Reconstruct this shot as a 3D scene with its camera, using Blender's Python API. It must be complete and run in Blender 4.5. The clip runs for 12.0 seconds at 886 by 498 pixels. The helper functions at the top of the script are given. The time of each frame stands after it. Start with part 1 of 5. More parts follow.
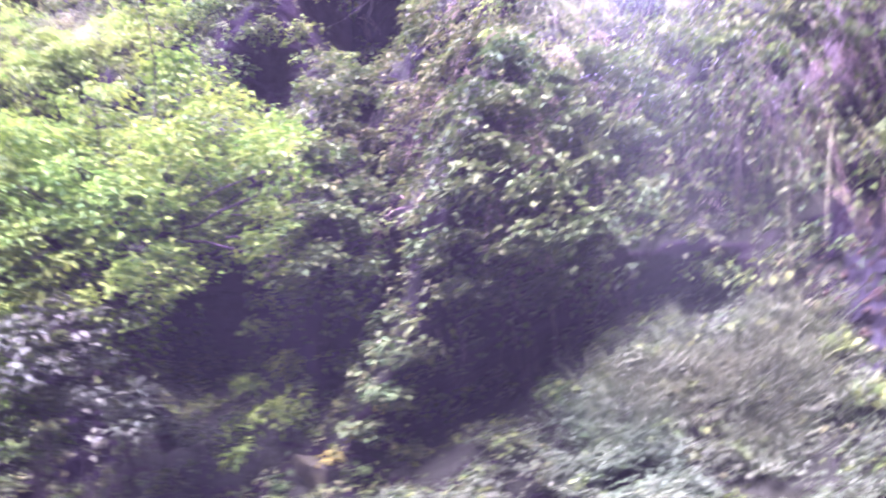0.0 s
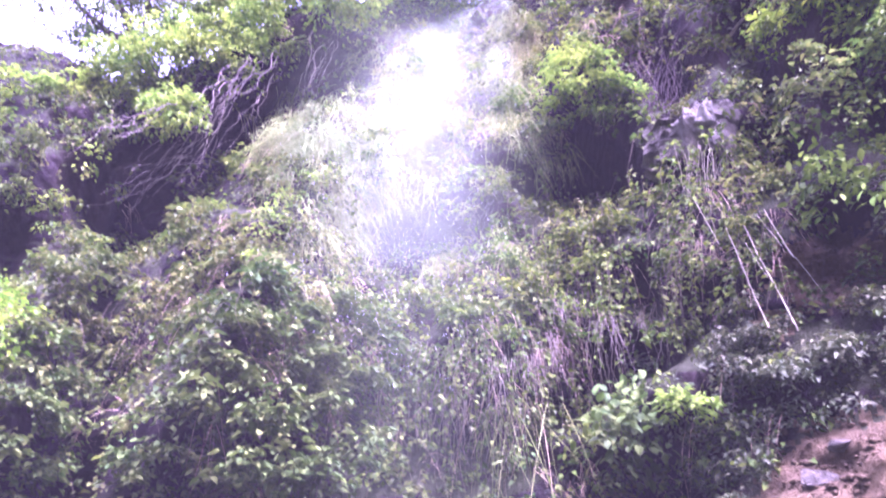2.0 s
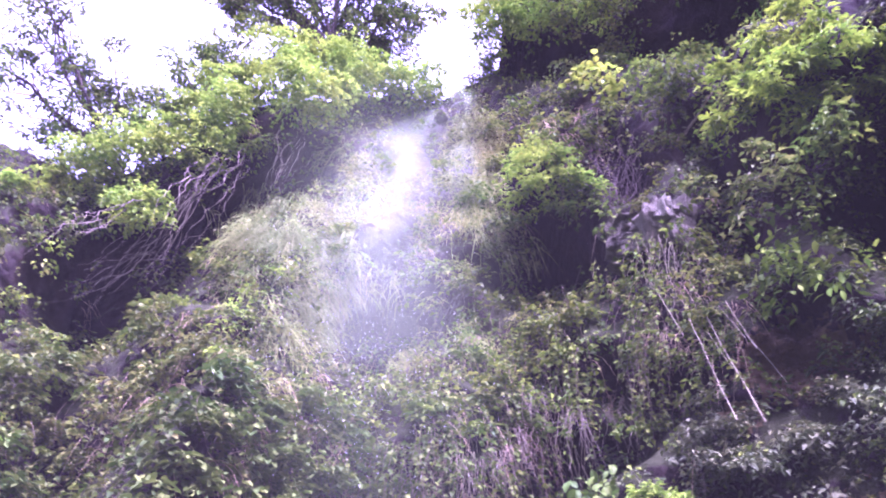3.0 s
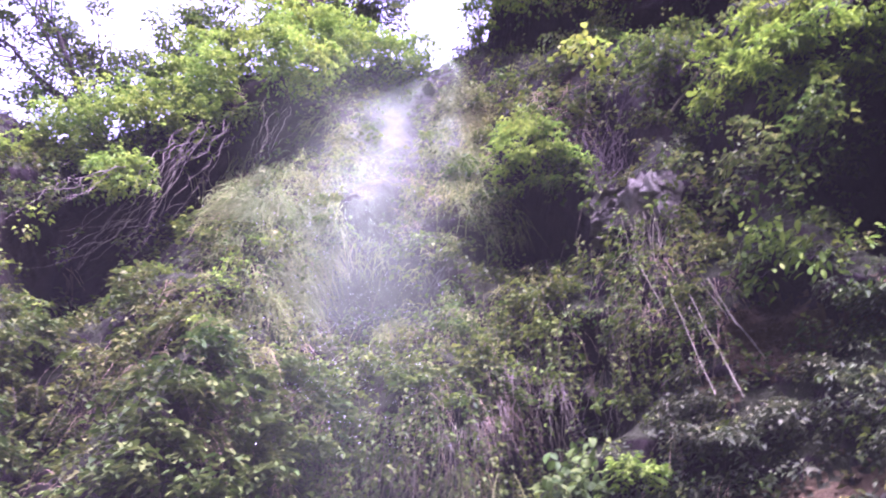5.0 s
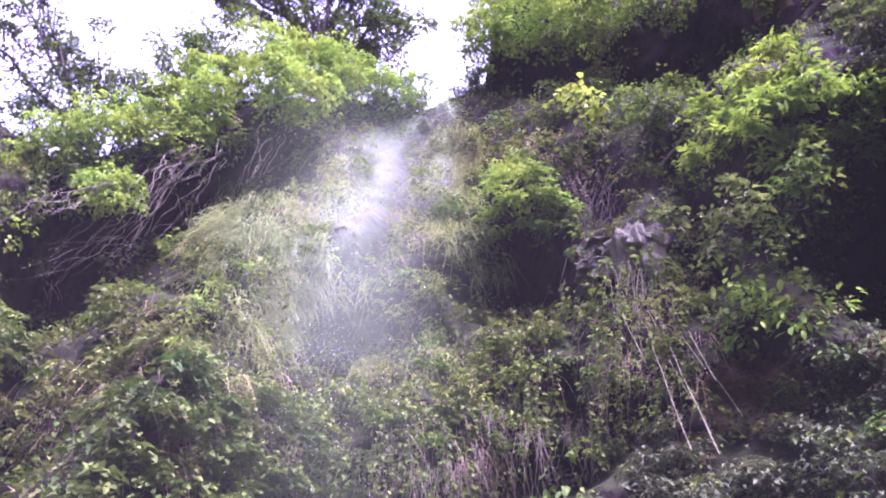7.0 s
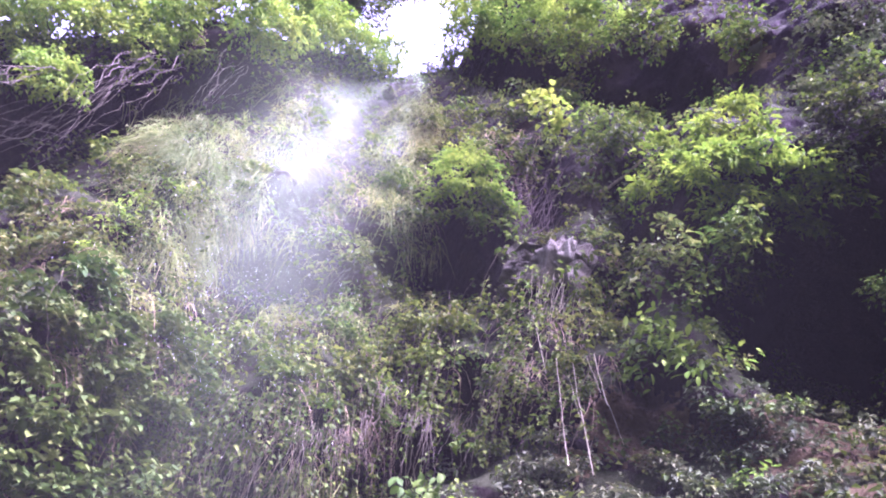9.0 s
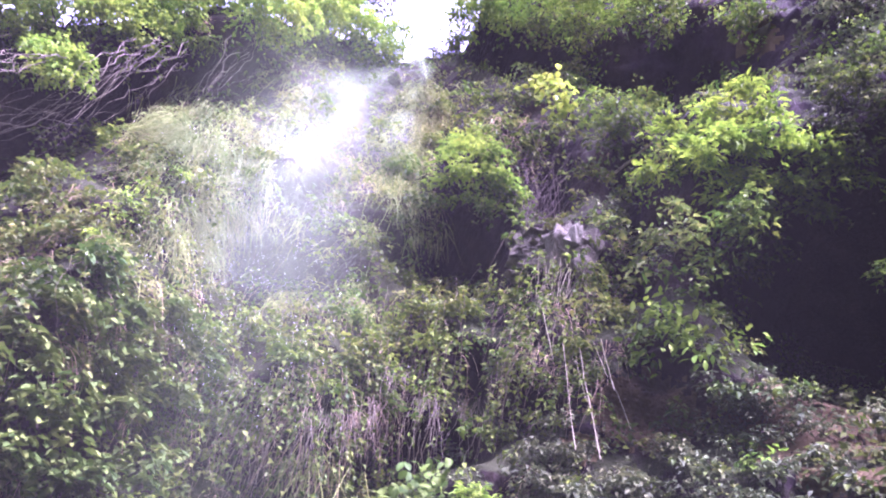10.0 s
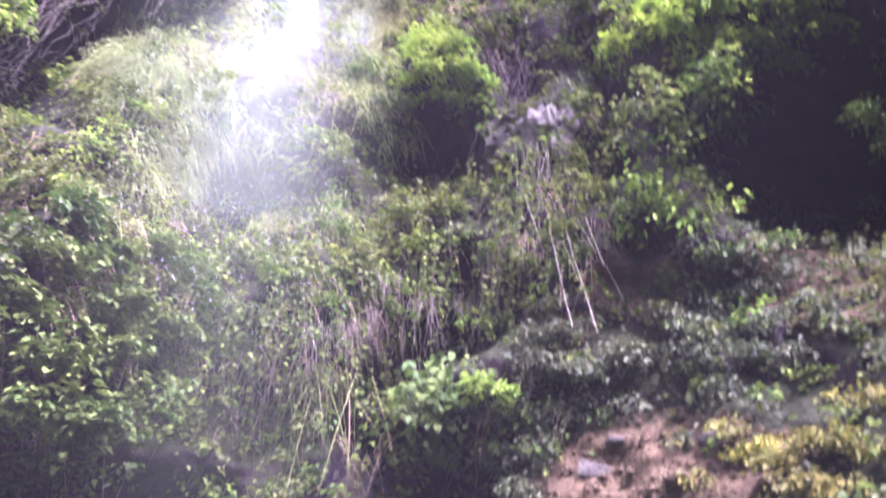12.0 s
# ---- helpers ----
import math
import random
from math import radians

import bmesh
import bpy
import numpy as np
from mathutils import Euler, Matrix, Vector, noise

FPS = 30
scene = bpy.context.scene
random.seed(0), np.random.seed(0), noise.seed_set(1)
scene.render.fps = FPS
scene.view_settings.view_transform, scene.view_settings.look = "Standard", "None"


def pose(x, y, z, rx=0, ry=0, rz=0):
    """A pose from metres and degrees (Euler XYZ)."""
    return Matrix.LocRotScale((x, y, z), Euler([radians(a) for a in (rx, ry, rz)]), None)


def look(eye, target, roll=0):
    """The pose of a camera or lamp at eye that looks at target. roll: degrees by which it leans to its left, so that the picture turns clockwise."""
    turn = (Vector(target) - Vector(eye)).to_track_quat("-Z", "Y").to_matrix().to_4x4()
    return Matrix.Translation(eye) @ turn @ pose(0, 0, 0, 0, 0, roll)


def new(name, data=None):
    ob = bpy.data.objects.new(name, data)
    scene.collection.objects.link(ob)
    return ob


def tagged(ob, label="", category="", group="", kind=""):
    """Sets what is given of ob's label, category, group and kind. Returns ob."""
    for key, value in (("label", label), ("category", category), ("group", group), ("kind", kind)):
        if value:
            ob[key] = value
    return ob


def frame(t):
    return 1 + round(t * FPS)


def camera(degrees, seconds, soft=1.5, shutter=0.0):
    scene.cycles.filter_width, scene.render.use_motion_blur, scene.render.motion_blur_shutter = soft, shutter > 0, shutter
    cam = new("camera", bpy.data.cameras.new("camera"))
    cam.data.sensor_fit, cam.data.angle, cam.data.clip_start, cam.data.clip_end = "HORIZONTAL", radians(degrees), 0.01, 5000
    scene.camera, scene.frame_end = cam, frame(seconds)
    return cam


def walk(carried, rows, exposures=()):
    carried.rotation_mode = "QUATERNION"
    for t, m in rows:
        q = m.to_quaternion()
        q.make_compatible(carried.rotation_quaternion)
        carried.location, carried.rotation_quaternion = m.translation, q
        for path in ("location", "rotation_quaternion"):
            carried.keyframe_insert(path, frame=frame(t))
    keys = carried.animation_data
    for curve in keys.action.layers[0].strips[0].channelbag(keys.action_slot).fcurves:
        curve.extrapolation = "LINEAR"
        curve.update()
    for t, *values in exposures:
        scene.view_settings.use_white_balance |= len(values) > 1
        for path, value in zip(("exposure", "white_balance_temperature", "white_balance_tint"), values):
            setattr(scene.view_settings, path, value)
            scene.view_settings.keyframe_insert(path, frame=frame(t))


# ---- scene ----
cam = camera(59.1, 12.0, soft=2.0, shutter=0.9)
EYE = (0.0, 0.0, 1.6)
PATH = [
    (0, EYE, (-3.324, 9.387, 2.515), -7.82),
    (0.3, EYE, (-2.582, 9.603, 2.653), -2.68),
    (0.5, EYE, (-1.548, 9.804, 2.822), 0.19),
    (0.8, EYE, (0.082, 9.869, 3.208), 1.27),
    (0.9, EYE, (0.346, 9.841, 3.348), 1.25),
    (1, EYE, (0.422, 9.802, 3.536), 0.88),
    (1.2, EYE, (0.424, 9.824, 3.418), 0.63),
    (1.5, EYE, (0.310, 9.616, 4.327), 0.71),
    (2, EYE, (0.105, 9.341, 5.169), -0.25),
    (2.5, EYE, (0.245, 9.079, 5.785), -1.40),
    (2.8, EYE, (0.345, 8.838, 6.265), -1.27),
    (3, EYE, (0.541, 8.833, 6.257), -1.89),
    (3.2, EYE, (0.580, 8.895, 6.133), -1.64),
    (4.8, EYE, (0.553, 9.039, 5.841), -1.25),
    (5, EYE, (0.730, 8.981, 5.938), -1.43),
    (5.5, EYE, (0.764, 8.949, 5.996), -0.67),
    (6, EYE, (1.322, 8.760, 6.239), -0.19),
    (6.5, EYE, (1.136, 8.720, 6.362), 0.01),
    (6.7, EYE, (0.996, 8.727, 6.379), 0.59),
    (8.3, EYE, (1.690, 8.672, 6.284), 8.95),
    (8.5, EYE, (1.881, 8.566, 6.405), 10.44),
    (9, EYE, (1.783, 8.697, 6.204), 12.64),
    (9.5, EYE, (1.795, 8.715, 6.165), 12.85),
    (10, EYE, (1.759, 8.792, 6.030), 12.46),
    (10.5, EYE, (1.824, 8.912, 5.755), 12.79),
    (11, EYE, (2.458, 8.948, 5.326), 9.54),
    (11.5, EYE, (2.191, 8.991, 5.389), 7.59),
    (12, EYE, (2.261, 9.173, 4.878), 3.92),
]
EXPOSURES = [(0.0, 3.85, 5130, 109), (1.0, 3.88, 5200, 105), (2.0, 3.8, 5170, 103), (3.0, 3.26, 5210, 102), (4.8, 2.98, 5340, 93), (6.5, 2.96, 5400, 88), (8.5, 3.08, 5270, 87), (9.5, 3.45, 5300, 86), (10.5, 3.43, 5330, 85), (12.0, 3.57, 5340, 82)]
walk(cam, [(t, look(eye, target, roll)) for t, eye, target, roll in PATH], EXPOSURES)

# ---- world and light: a bright, thinly overcast sky ----
SUN_EL, SUN_AZ = 68.0, 156.0          # degrees; azimuth clockwise from +y
world = bpy.data.worlds.new("sky")
scene.world = world
world.use_nodes = True
wn, wl = world.node_tree.nodes, world.node_tree.links
wn.clear()
sky = wn.new("ShaderNodeTexSky")
sky.sky_type = "NISHITA"
sky.sun_disc = False
sky.sun_elevation = radians(SUN_EL)
sky.sun_rotation = radians(SUN_AZ)
sky.air_density, sky.dust_density, sky.ozone_density = 1.0, 6.0, 0.6
hsv = wn.new("ShaderNodeHueSaturation")
hsv.inputs["Saturation"].default_value = 0.5
bg = wn.new("ShaderNodeBackground")
bg.inputs["Strength"].default_value = 0.15
wo = wn.new("ShaderNodeOutputWorld")
wl.new(sky.outputs[0], hsv.inputs["Color"])
wl.new(hsv.outputs[0], bg.inputs["Color"])
wl.new(bg.outputs[0], wo.inputs["Surface"])

sun = new("sun", bpy.data.lights.new("sun", "SUN"))
sun.data.energy, sun.data.angle, sun.data.color = 1.9, radians(26), (1.0, 0.97, 0.92)
sd = Vector((math.sin(radians(SUN_AZ)) * math.cos(radians(SUN_EL)), math.cos(radians(SUN_AZ)) * math.cos(radians(SUN_EL)), math.sin(radians(SUN_EL))))
sun.matrix_world = look(sd * 50, (0, 0, 0))

rng = np.random.default_rng(7)


# ---- materials ----
def nodes_of(name):
    m = bpy.data.materials.new(name)
    m.use_nodes = True
    n, l = m.node_tree.nodes, m.node_tree.links
    n.clear()
    return m, n, l, n.new("ShaderNodeOutputMaterial")


def ramp_node(n, stops):
    r = n.new("ShaderNodeValToRGB")
    while len(r.color_ramp.elements) < len(stops):
        r.color_ramp.elements.new(0.5)
    for e, (p, c) in zip(r.color_ramp.elements, stops):
        e.position, e.color = p, (*c, 1)
    return r


def noise_node(n, l, where, scale, detail=4.0, rough=0.6, stretch=(1, 1, 1)):
    mp = n.new("ShaderNodeMapping")
    mp.inputs["Scale"].default_value = stretch
    l.new(where, mp.inputs["Vector"])
    t = n.new("ShaderNodeTexNoise")
    t.inputs["Scale"].default_value, t.inputs["Detail"].default_value, t.inputs["Roughness"].default_value = scale, detail, rough
    l.new(mp.outputs[0], t.inputs["Vector"])
    return t.outputs["Fac"]


def leaf_material(name, tones, rough=0.45, through_light=0.3, per_object=False):
    """Foliage: tone differs from leaf to leaf and slowly over the plant; part of the light passes through."""
    m, n, l, out = nodes_of(name)
    geo = n.new("ShaderNodeNewGeometry")
    if per_object:
        chance = n.new("ShaderNodeObjectInfo").outputs["Random"]
    else:
        chance = geo.outputs["Random Per Island"]
    ramp = ramp_node(n, [(i / (len(tones) - 1), c) for i, c in enumerate(tones)])
    l.new(chance, ramp.inputs[0])
    big = noise_node(n, l, geo.outputs["Position"], 1.3, 3.0)
    rng_ = n.new("ShaderNodeMapRange")
    rng_.inputs["From Min"].default_value, rng_.inputs["From Max"].default_value = 0.3, 0.7
    rng_.inputs["To Min"].default_value, rng_.inputs["To Max"].default_value = 0.6, 1.4
    l.new(big, rng_.inputs["Value"])
    hs = n.new("ShaderNodeHueSaturation")
    drift = n.new("ShaderNodeMapRange")
    drift.inputs["From Min"].default_value, drift.inputs["From Max"].default_value = 0.3, 0.7
    drift.inputs["To Min"].default_value, drift.inputs["To Max"].default_value = 0.485, 0.525
    l.new(noise_node(n, l, geo.outputs["Position"], 0.9, 2.0, 0.5, (1.0, 1.3, 0.9)), drift.inputs["Value"])
    l.new(drift.outputs[0], hs.inputs["Hue"])
    l.new(rng_.outputs[0], hs.inputs["Value"])
    l.new(ramp.outputs[0], hs.inputs["Color"])
    p = n.new("ShaderNodeBsdfPrincipled")
    p.inputs["Roughness"].default_value, p.inputs["Specular IOR Level"].default_value = rough, 0.16
    l.new(hs.outputs[0], p.inputs["Base Color"])
    tr = n.new("ShaderNodeBsdfTranslucent")
    l.new(hs.outputs[0], tr.inputs["Color"])
    mix = n.new("ShaderNodeMixShader")
    mix.inputs[0].default_value = through_light
    l.new(p.outputs[0], mix.inputs[1])
    l.new(tr.outputs[0], mix.inputs[2])
    l.new(mix.outputs[0], out.inputs["Surface"])
    return m


def ground_material(name, tones, scale, rough, bump, stretch=(1, 1, 1), fine=14.0, moss=None):
    """Rock, soil or bark: two scales of mottling and a relief."""
    m, n, l, out = nodes_of(name)
    geo = n.new("ShaderNodeNewGeometry")
    a = noise_node(n, l, geo.outputs["Position"], scale, 6.0, 0.65, stretch)
    b = noise_node(n, l, geo.outputs["Position"], scale * fine, 5.0, 0.7, stretch)
    mixf = n.new("ShaderNodeMath")
    mixf.operation = "MULTIPLY_ADD"
    mixf.inputs[1].default_value = 0.45
    l.new(b, mixf.inputs[0])
    half = n.new("ShaderNodeMath")
    half.operation = "MULTIPLY_ADD"
    half.inputs[1].default_value, half.inputs[2].default_value = 1.3, -0.36
    l.new(a, half.inputs[0])
    l.new(half.outputs[0], mixf.inputs[2])
    ramp = ramp_node(n, [(0.2 + 0.6 * i / (len(tones) - 1), c) for i, c in enumerate(tones)])
    l.new(mixf.outputs[0], ramp.inputs[0])
    p = n.new("ShaderNodeBsdfPrincipled")
    p.inputs["Roughness"].default_value, p.inputs["Specular IOR Level"].default_value = rough, 0.12 if rough > 0.5 else 0.4
    colour = ramp.outputs[0]
    if moss:
        # moss grows where the rock faces up, in patches
        nz = n.new("ShaderNodeSeparateXYZ")
        l.new(geo.outputs["Normal"], nz.inputs[0])
        up = n.new("ShaderNodeMath")
        up.operation = "MULTIPLY_ADD"
        up.inputs[1].default_value = 0.9
        l.new(b, up.inputs[0])
        l.new(nz.outputs["Z"], up.inputs[2])
        grow = n.new("ShaderNodeMapRange")
        grow.inputs["From Min"].default_value, grow.inputs["From Max"].default_value = 0.62, 0.95
        l.new(up.outputs[0], grow.inputs["Value"])
        mixc = n.new("ShaderNodeMix")
        mixc.data_type = "RGBA"
        l.new(grow.outputs[0], mixc.inputs["Factor"])
        l.new(colour, mixc.inputs["A"])
        mixc.inputs["B"].default_value = (*moss, 1)
        colour = mixc.outputs["Result"]
    l.new(colour, p.inputs["Base Color"])
    bp = n.new("ShaderNodeBump")
    bp.inputs["Strength"].default_value, bp.inputs["Distance"].default_value = bump, 0.12
    l.new(mixf.outputs[0], bp.inputs["Height"])
    l.new(bp.outputs[0], p.inputs["Normal"])
    l.new(p.outputs[0], out.inputs["Surface"])
    return m


def water_material(name, cover, streak, scale, along, contrast=1.0, rim=0.3, tone=(0.73, 1.0, 0.6)):
    """Broken white water: streaks of foam with gaps between them. along: how dense it is from the top of the sheet to its foot."""
    m, n, l, out = nodes_of(name)

    def calc(op, a, b):
        q = n.new("ShaderNodeMath")
        q.operation = op
        for k, value in enumerate((a, b)):
            if isinstance(value, (int, float)):
                q.inputs[k].default_value = value
            else:
                l.new(value, q.inputs[k])
        return q.outputs[0]

    uv = n.new("ShaderNodeUVMap")
    sep = n.new("ShaderNodeSeparateXYZ")
    l.new(uv.outputs[0], sep.inputs[0])
    fine = noise_node(n, l, uv.outputs[0], scale, 5.0, 0.6, streak)
    wide = noise_node(n, l, uv.outputs[0], scale * 0.35, 2.0, 0.5, streak)
    dens = ramp_node(n, [(p, (v, v, v)) for p, v in along])
    l.new(sep.outputs["Y"], dens.inputs[0])
    broken = calc("ADD", calc("MULTIPLY", calc("SUBTRACT", fine, 0.5), contrast), calc("MULTIPLY", calc("SUBTRACT", wide, 0.5), contrast * 0.8))
    side = n.new("ShaderNodeMapRange")
    side.interpolation_type = "SMOOTHSTEP"
    side.inputs["From Max"].default_value = rim
    l.new(calc("PINGPONG", sep.outputs["X"], 0.5), side.inputs["Value"])
    edge = calc("MULTIPLY", dens.outputs[0], side.outputs[0])
    # gaps open where the water is thin
    body = calc("MULTIPLY", edge, calc("ADD", 1.0, calc("MULTIPLY", broken, 1.6)))
    fac = calc("MINIMUM", calc("MAXIMUM", calc("MULTIPLY", body, cover), 0.0), 1.0)
    d = n.new("ShaderNodeBsdfDiffuse")
    d.inputs["Color"].default_value = (*tone, 1)
    t2 = n.new("ShaderNodeBsdfTranslucent")
    t2.inputs["Color"].default_value = (*tone, 1)
    both = n.new("ShaderNodeMixShader")
    both.inputs[0].default_value = 0.3
    l.new(d.outputs[0], both.inputs[1])
    l.new(t2.outputs[0], both.inputs[2])
    tp = n.new("ShaderNodeBsdfTransparent")
    mx = n.new("ShaderNodeMixShader")
    l.new(fac, mx.inputs[0])
    l.new(tp.outputs[0], mx.inputs[1])
    l.new(both.outputs[0], mx.inputs[2])
    l.new(mx.outputs[0], out.inputs["Surface"])
    return m


# LIME raised, MID, DARK and OLIVE lowered: top-weighted light put into the leaf tones
LIME = [(0.085, 0.165, 0.015), (0.14, 0.232, 0.02), (0.21, 0.305, 0.03)]
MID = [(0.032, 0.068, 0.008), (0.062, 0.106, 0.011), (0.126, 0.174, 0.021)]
DARK = [(0.030, 0.062, 0.009), (0.052, 0.09, 0.013), (0.105, 0.142, 0.028)]
# GREY lowered as well: shade of the overhang on the right slope, in colour
GREY = [(0.036, 0.054, 0.02), (0.06, 0.082, 0.03), (0.105, 0.125, 0.05)]
OLIVE = [(0.04, 0.066, 0.011), (0.068, 0.096, 0.016), (0.132, 0.148, 0.03)]
M_LIME = leaf_material("bright_leaf", LIME, 0.6, 0.42)
M_WILLOW = leaf_material("willow_leaf", [(0.095, 0.17, 0.012), (0.15, 0.24, 0.016), (0.22, 0.31, 0.022)], 0.55, 0.45)
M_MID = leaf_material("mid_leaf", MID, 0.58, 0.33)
M_DARK = leaf_material("broad_dark_leaf", DARK, 0.75, 0.28)
M_GREY = leaf_material("grey_leaf", GREY, 0.6, 0.25)
M_OLIVE = leaf_material("olive_leaf", OLIVE, 0.55, 0.35)
M_MOSS = leaf_material("yellow_moss_leaf", [(0.08, 0.095, 0.016), (0.13, 0.14, 0.02), (0.19, 0.185, 0.03)], 0.6, 0.3)
M_HERB = leaf_material("pale_herb", [(0.045, 0.074, 0.02), (0.074, 0.112, 0.032), (0.118, 0.152, 0.052)], 0.65, 0.3)
M_STRAW = leaf_material("dry_straw", [(0.16, 0.12, 0.07), (0.26, 0.20, 0.11), (0.36, 0.29, 0.17)], 0.7, 0.25)
M_GRASS = leaf_material("hanging_grass", [(0.10, 0.14, 0.025), (0.16, 0.20, 0.042), (0.24, 0.255, 0.08)], 0.6, 0.35)
M_TREE = leaf_material("tree_leaf", [(0.058, 0.13, 0.008), (0.104, 0.19, 0.011), (0.17, 0.26, 0.016)], 0.65, 0.38)
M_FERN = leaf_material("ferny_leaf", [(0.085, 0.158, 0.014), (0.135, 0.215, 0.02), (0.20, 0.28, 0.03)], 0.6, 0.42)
M_SEDGE = leaf_material("pale_sedge", [(0.10, 0.15, 0.035), (0.165, 0.215, 0.055), (0.25, 0.28, 0.095)], 0.65, 0.4)
M_BIG = leaf_material("large_leaf", [(0.085, 0.145, 0.016), (0.13, 0.205, 0.02), (0.19, 0.265, 0.026)], 0.55, 0.35, True)
M_BIGD = leaf_material("large_leaf_cool", [(0.036, 0.075, 0.011), (0.06, 0.108, 0.014), (0.09, 0.14, 0.02)], 0.6, 0.35, True)
M_BIGY = leaf_material("large_leaf_yellow", [(0.17, 0.25, 0.02), (0.25, 0.33, 0.03), (0.32, 0.36, 0.04)], 0.4, 0.42, True)
# near-black violet: purple shade between the plants is put into the rock tones
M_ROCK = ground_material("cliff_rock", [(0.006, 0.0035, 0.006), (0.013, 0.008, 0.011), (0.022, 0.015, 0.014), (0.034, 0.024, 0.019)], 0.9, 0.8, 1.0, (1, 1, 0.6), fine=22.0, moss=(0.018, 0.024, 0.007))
M_SOIL = ground_material("red_soil", [(0.026, 0.018, 0.008), (0.054, 0.04, 0.017), (0.088, 0.067, 0.028), (0.125, 0.1, 0.045)], 1.6, 0.85, 1.0)
M_FLOOR = ground_material("gully_floor", [(0.010, 0.013, 0.005), (0.022, 0.028, 0.010), (0.045, 0.056, 0.02)], 1.3, 0.8, 1.0)
M_WET = ground_material("wet_rock", [(0.012, 0.012, 0.010), (0.027, 0.028, 0.022), (0.06, 0.062, 0.048)], 1.8, 0.55, 0.9)
M_PALE = ground_material("pale_rock", [(0.06, 0.062, 0.042), (0.15, 0.156, 0.11), (0.32, 0.335, 0.245)], 2.6, 0.75, 1.0, (1, 1, 0.5))
M_TAN = ground_material("tan_rock", [(0.11, 0.098, 0.06), (0.2, 0.178, 0.115), (0.3, 0.275, 0.19)], 2.2, 0.75, 0.8)
M_STONE = ground_material("grey_stone", [(0.03, 0.029, 0.019), (0.075, 0.074, 0.05), (0.14, 0.141, 0.098)], 2.6, 0.8, 0.9)
M_ROOT = ground_material("bleached_root", [(0.09, 0.08, 0.056), (0.17, 0.156, 0.108), (0.28, 0.262, 0.19)], 5.0, 0.85, 0.6, (1, 1, 0.3))
M_STEM = ground_material("bare_stem", [(0.026, 0.02, 0.018), (0.052, 0.041, 0.035), (0.095, 0.076, 0.065)], 6.0, 0.8, 0.6, (1, 1, 0.3))
M_BARK = ground_material("bark", [(0.02, 0.016, 0.013), (0.042, 0.034, 0.027), (0.08, 0.066, 0.054)], 6.0, 0.85, 0.8, (1, 1, 0.25))
M_DEAD = ground_material("dead_wood", [(0.055, 0.048, 0.03), (0.11, 0.098, 0.06), (0.19, 0.17, 0.108)], 5.0, 0.85, 0.6, (1, 1, 0.3))
M_STICK = ground_material("peeled_stick", [(0.17, 0.165, 0.10), (0.27, 0.26, 0.165), (0.37, 0.355, 0.235)], 5.0, 0.7, 0.5, (1, 1, 0.2))
M_WATER = water_material("white_water", 0.085, (15, 1.2, 1), 1.5, [(0.0, 1.0), (0.2, 1.0), (0.27, 1.0), (0.36, 0.62), (0.46, 0.45), (0.58, 0.36), (0.65, 0.5), (0.7, 0.3), (0.86, 0.15), (1.0, 0.0)], 1.9, 0.36)
M_STRAND = water_material("water_strand", 0.13, (1, 1, 1), 2.0, [(0.0, 0.6), (0.2, 1.0), (0.6, 0.7), (1.0, 0.0)], 0.6, 0.2)
M_VEIL = water_material("thin_water_veil", 0.08, (7, 0.9, 1), 1.3, [(0.0, 0.4), (0.2, 0.7), (0.5, 0.75), (0.62, 0.9), (0.85, 1.0), (1.0, 0.0)], 0.9, 0.42, (0.73, 1.0, 0.6))
M_TRICKLE = water_material("thin_trickle", 0.15, (6, 1.2, 1), 1.5, [(0.0, 0.7), (0.3, 1.0), (0.6, 0.6), (1.0, 0.0)], 1.5, 0.45)
M_MIST = water_material("spray_mist", 0.032, (3, 1.2, 1), 1.2, [(0.0, 0.0), (0.3, 0.5), (0.55, 0.75), (0.7, 1.0), (0.85, 0.9), (1.0, 0.0)], 0.7, 0.5, (0.73, 1.0, 0.6))
# haze, not spray: pale veil that lifts the blacks as lens glare would
M_HAZE = water_material("glare_haze", 0.013, (1.5, 1.0, 1), 1.0, [(0.0, 0.6), (0.25, 1.0), (0.7, 1.0), (1.0, 0.5)], 0.4, 0.3, (0.85, 0.93, 0.79))
M_DROP, n_, l_, o_ = nodes_of("water_drop")
p_ = n_.new("ShaderNodeBsdfPrincipled")
p_.inputs["Base Color"].default_value, p_.inputs["Roughness"].default_value = (0.85, 0.86, 0.9, 1), 0.2
l_.new(p_.outputs[0], o_.inputs["Surface"])


# ---- building helpers ----
def norm(v):
    return v / np.maximum(np.linalg.norm(v, axis=-1, keepdims=True), 1e-9)


def mesh_of(name, verts, faces, uv=None):
    """A mesh from arrays: verts (n, 3), faces (m, 3 or 4); uv by corner."""
    verts, faces = np.asarray(verts, np.float32), np.asarray(faces, np.int32)
    me = bpy.data.meshes.new(name)
    me.vertices.add(len(verts))
    me.vertices.foreach_set("co", verts.ravel())
    me.loops.add(faces.size)
    me.loops.foreach_set("vertex_index", faces.ravel())
    me.polygons.add(len(faces))
    me.polygons.foreach_set("loop_start", np.arange(0, faces.size, faces.shape[1], dtype=np.int32))
    me.update(calc_edges=True)
    if uv is not None:
        me.uv_layers.new(name="uv").data.foreach_set("uv", np.asarray(uv, np.float32).ravel())
    return me


def smooth(me):
    me.polygons.foreach_set("use_smooth", np.ones(len(me.polygons), bool))
    return me


def thing(name, base, label, category, group="", kind=""):
    e = new(name)
    e.empty_display_size = 0.2
    e.location = base
    return tagged(e, label, category, group, kind)


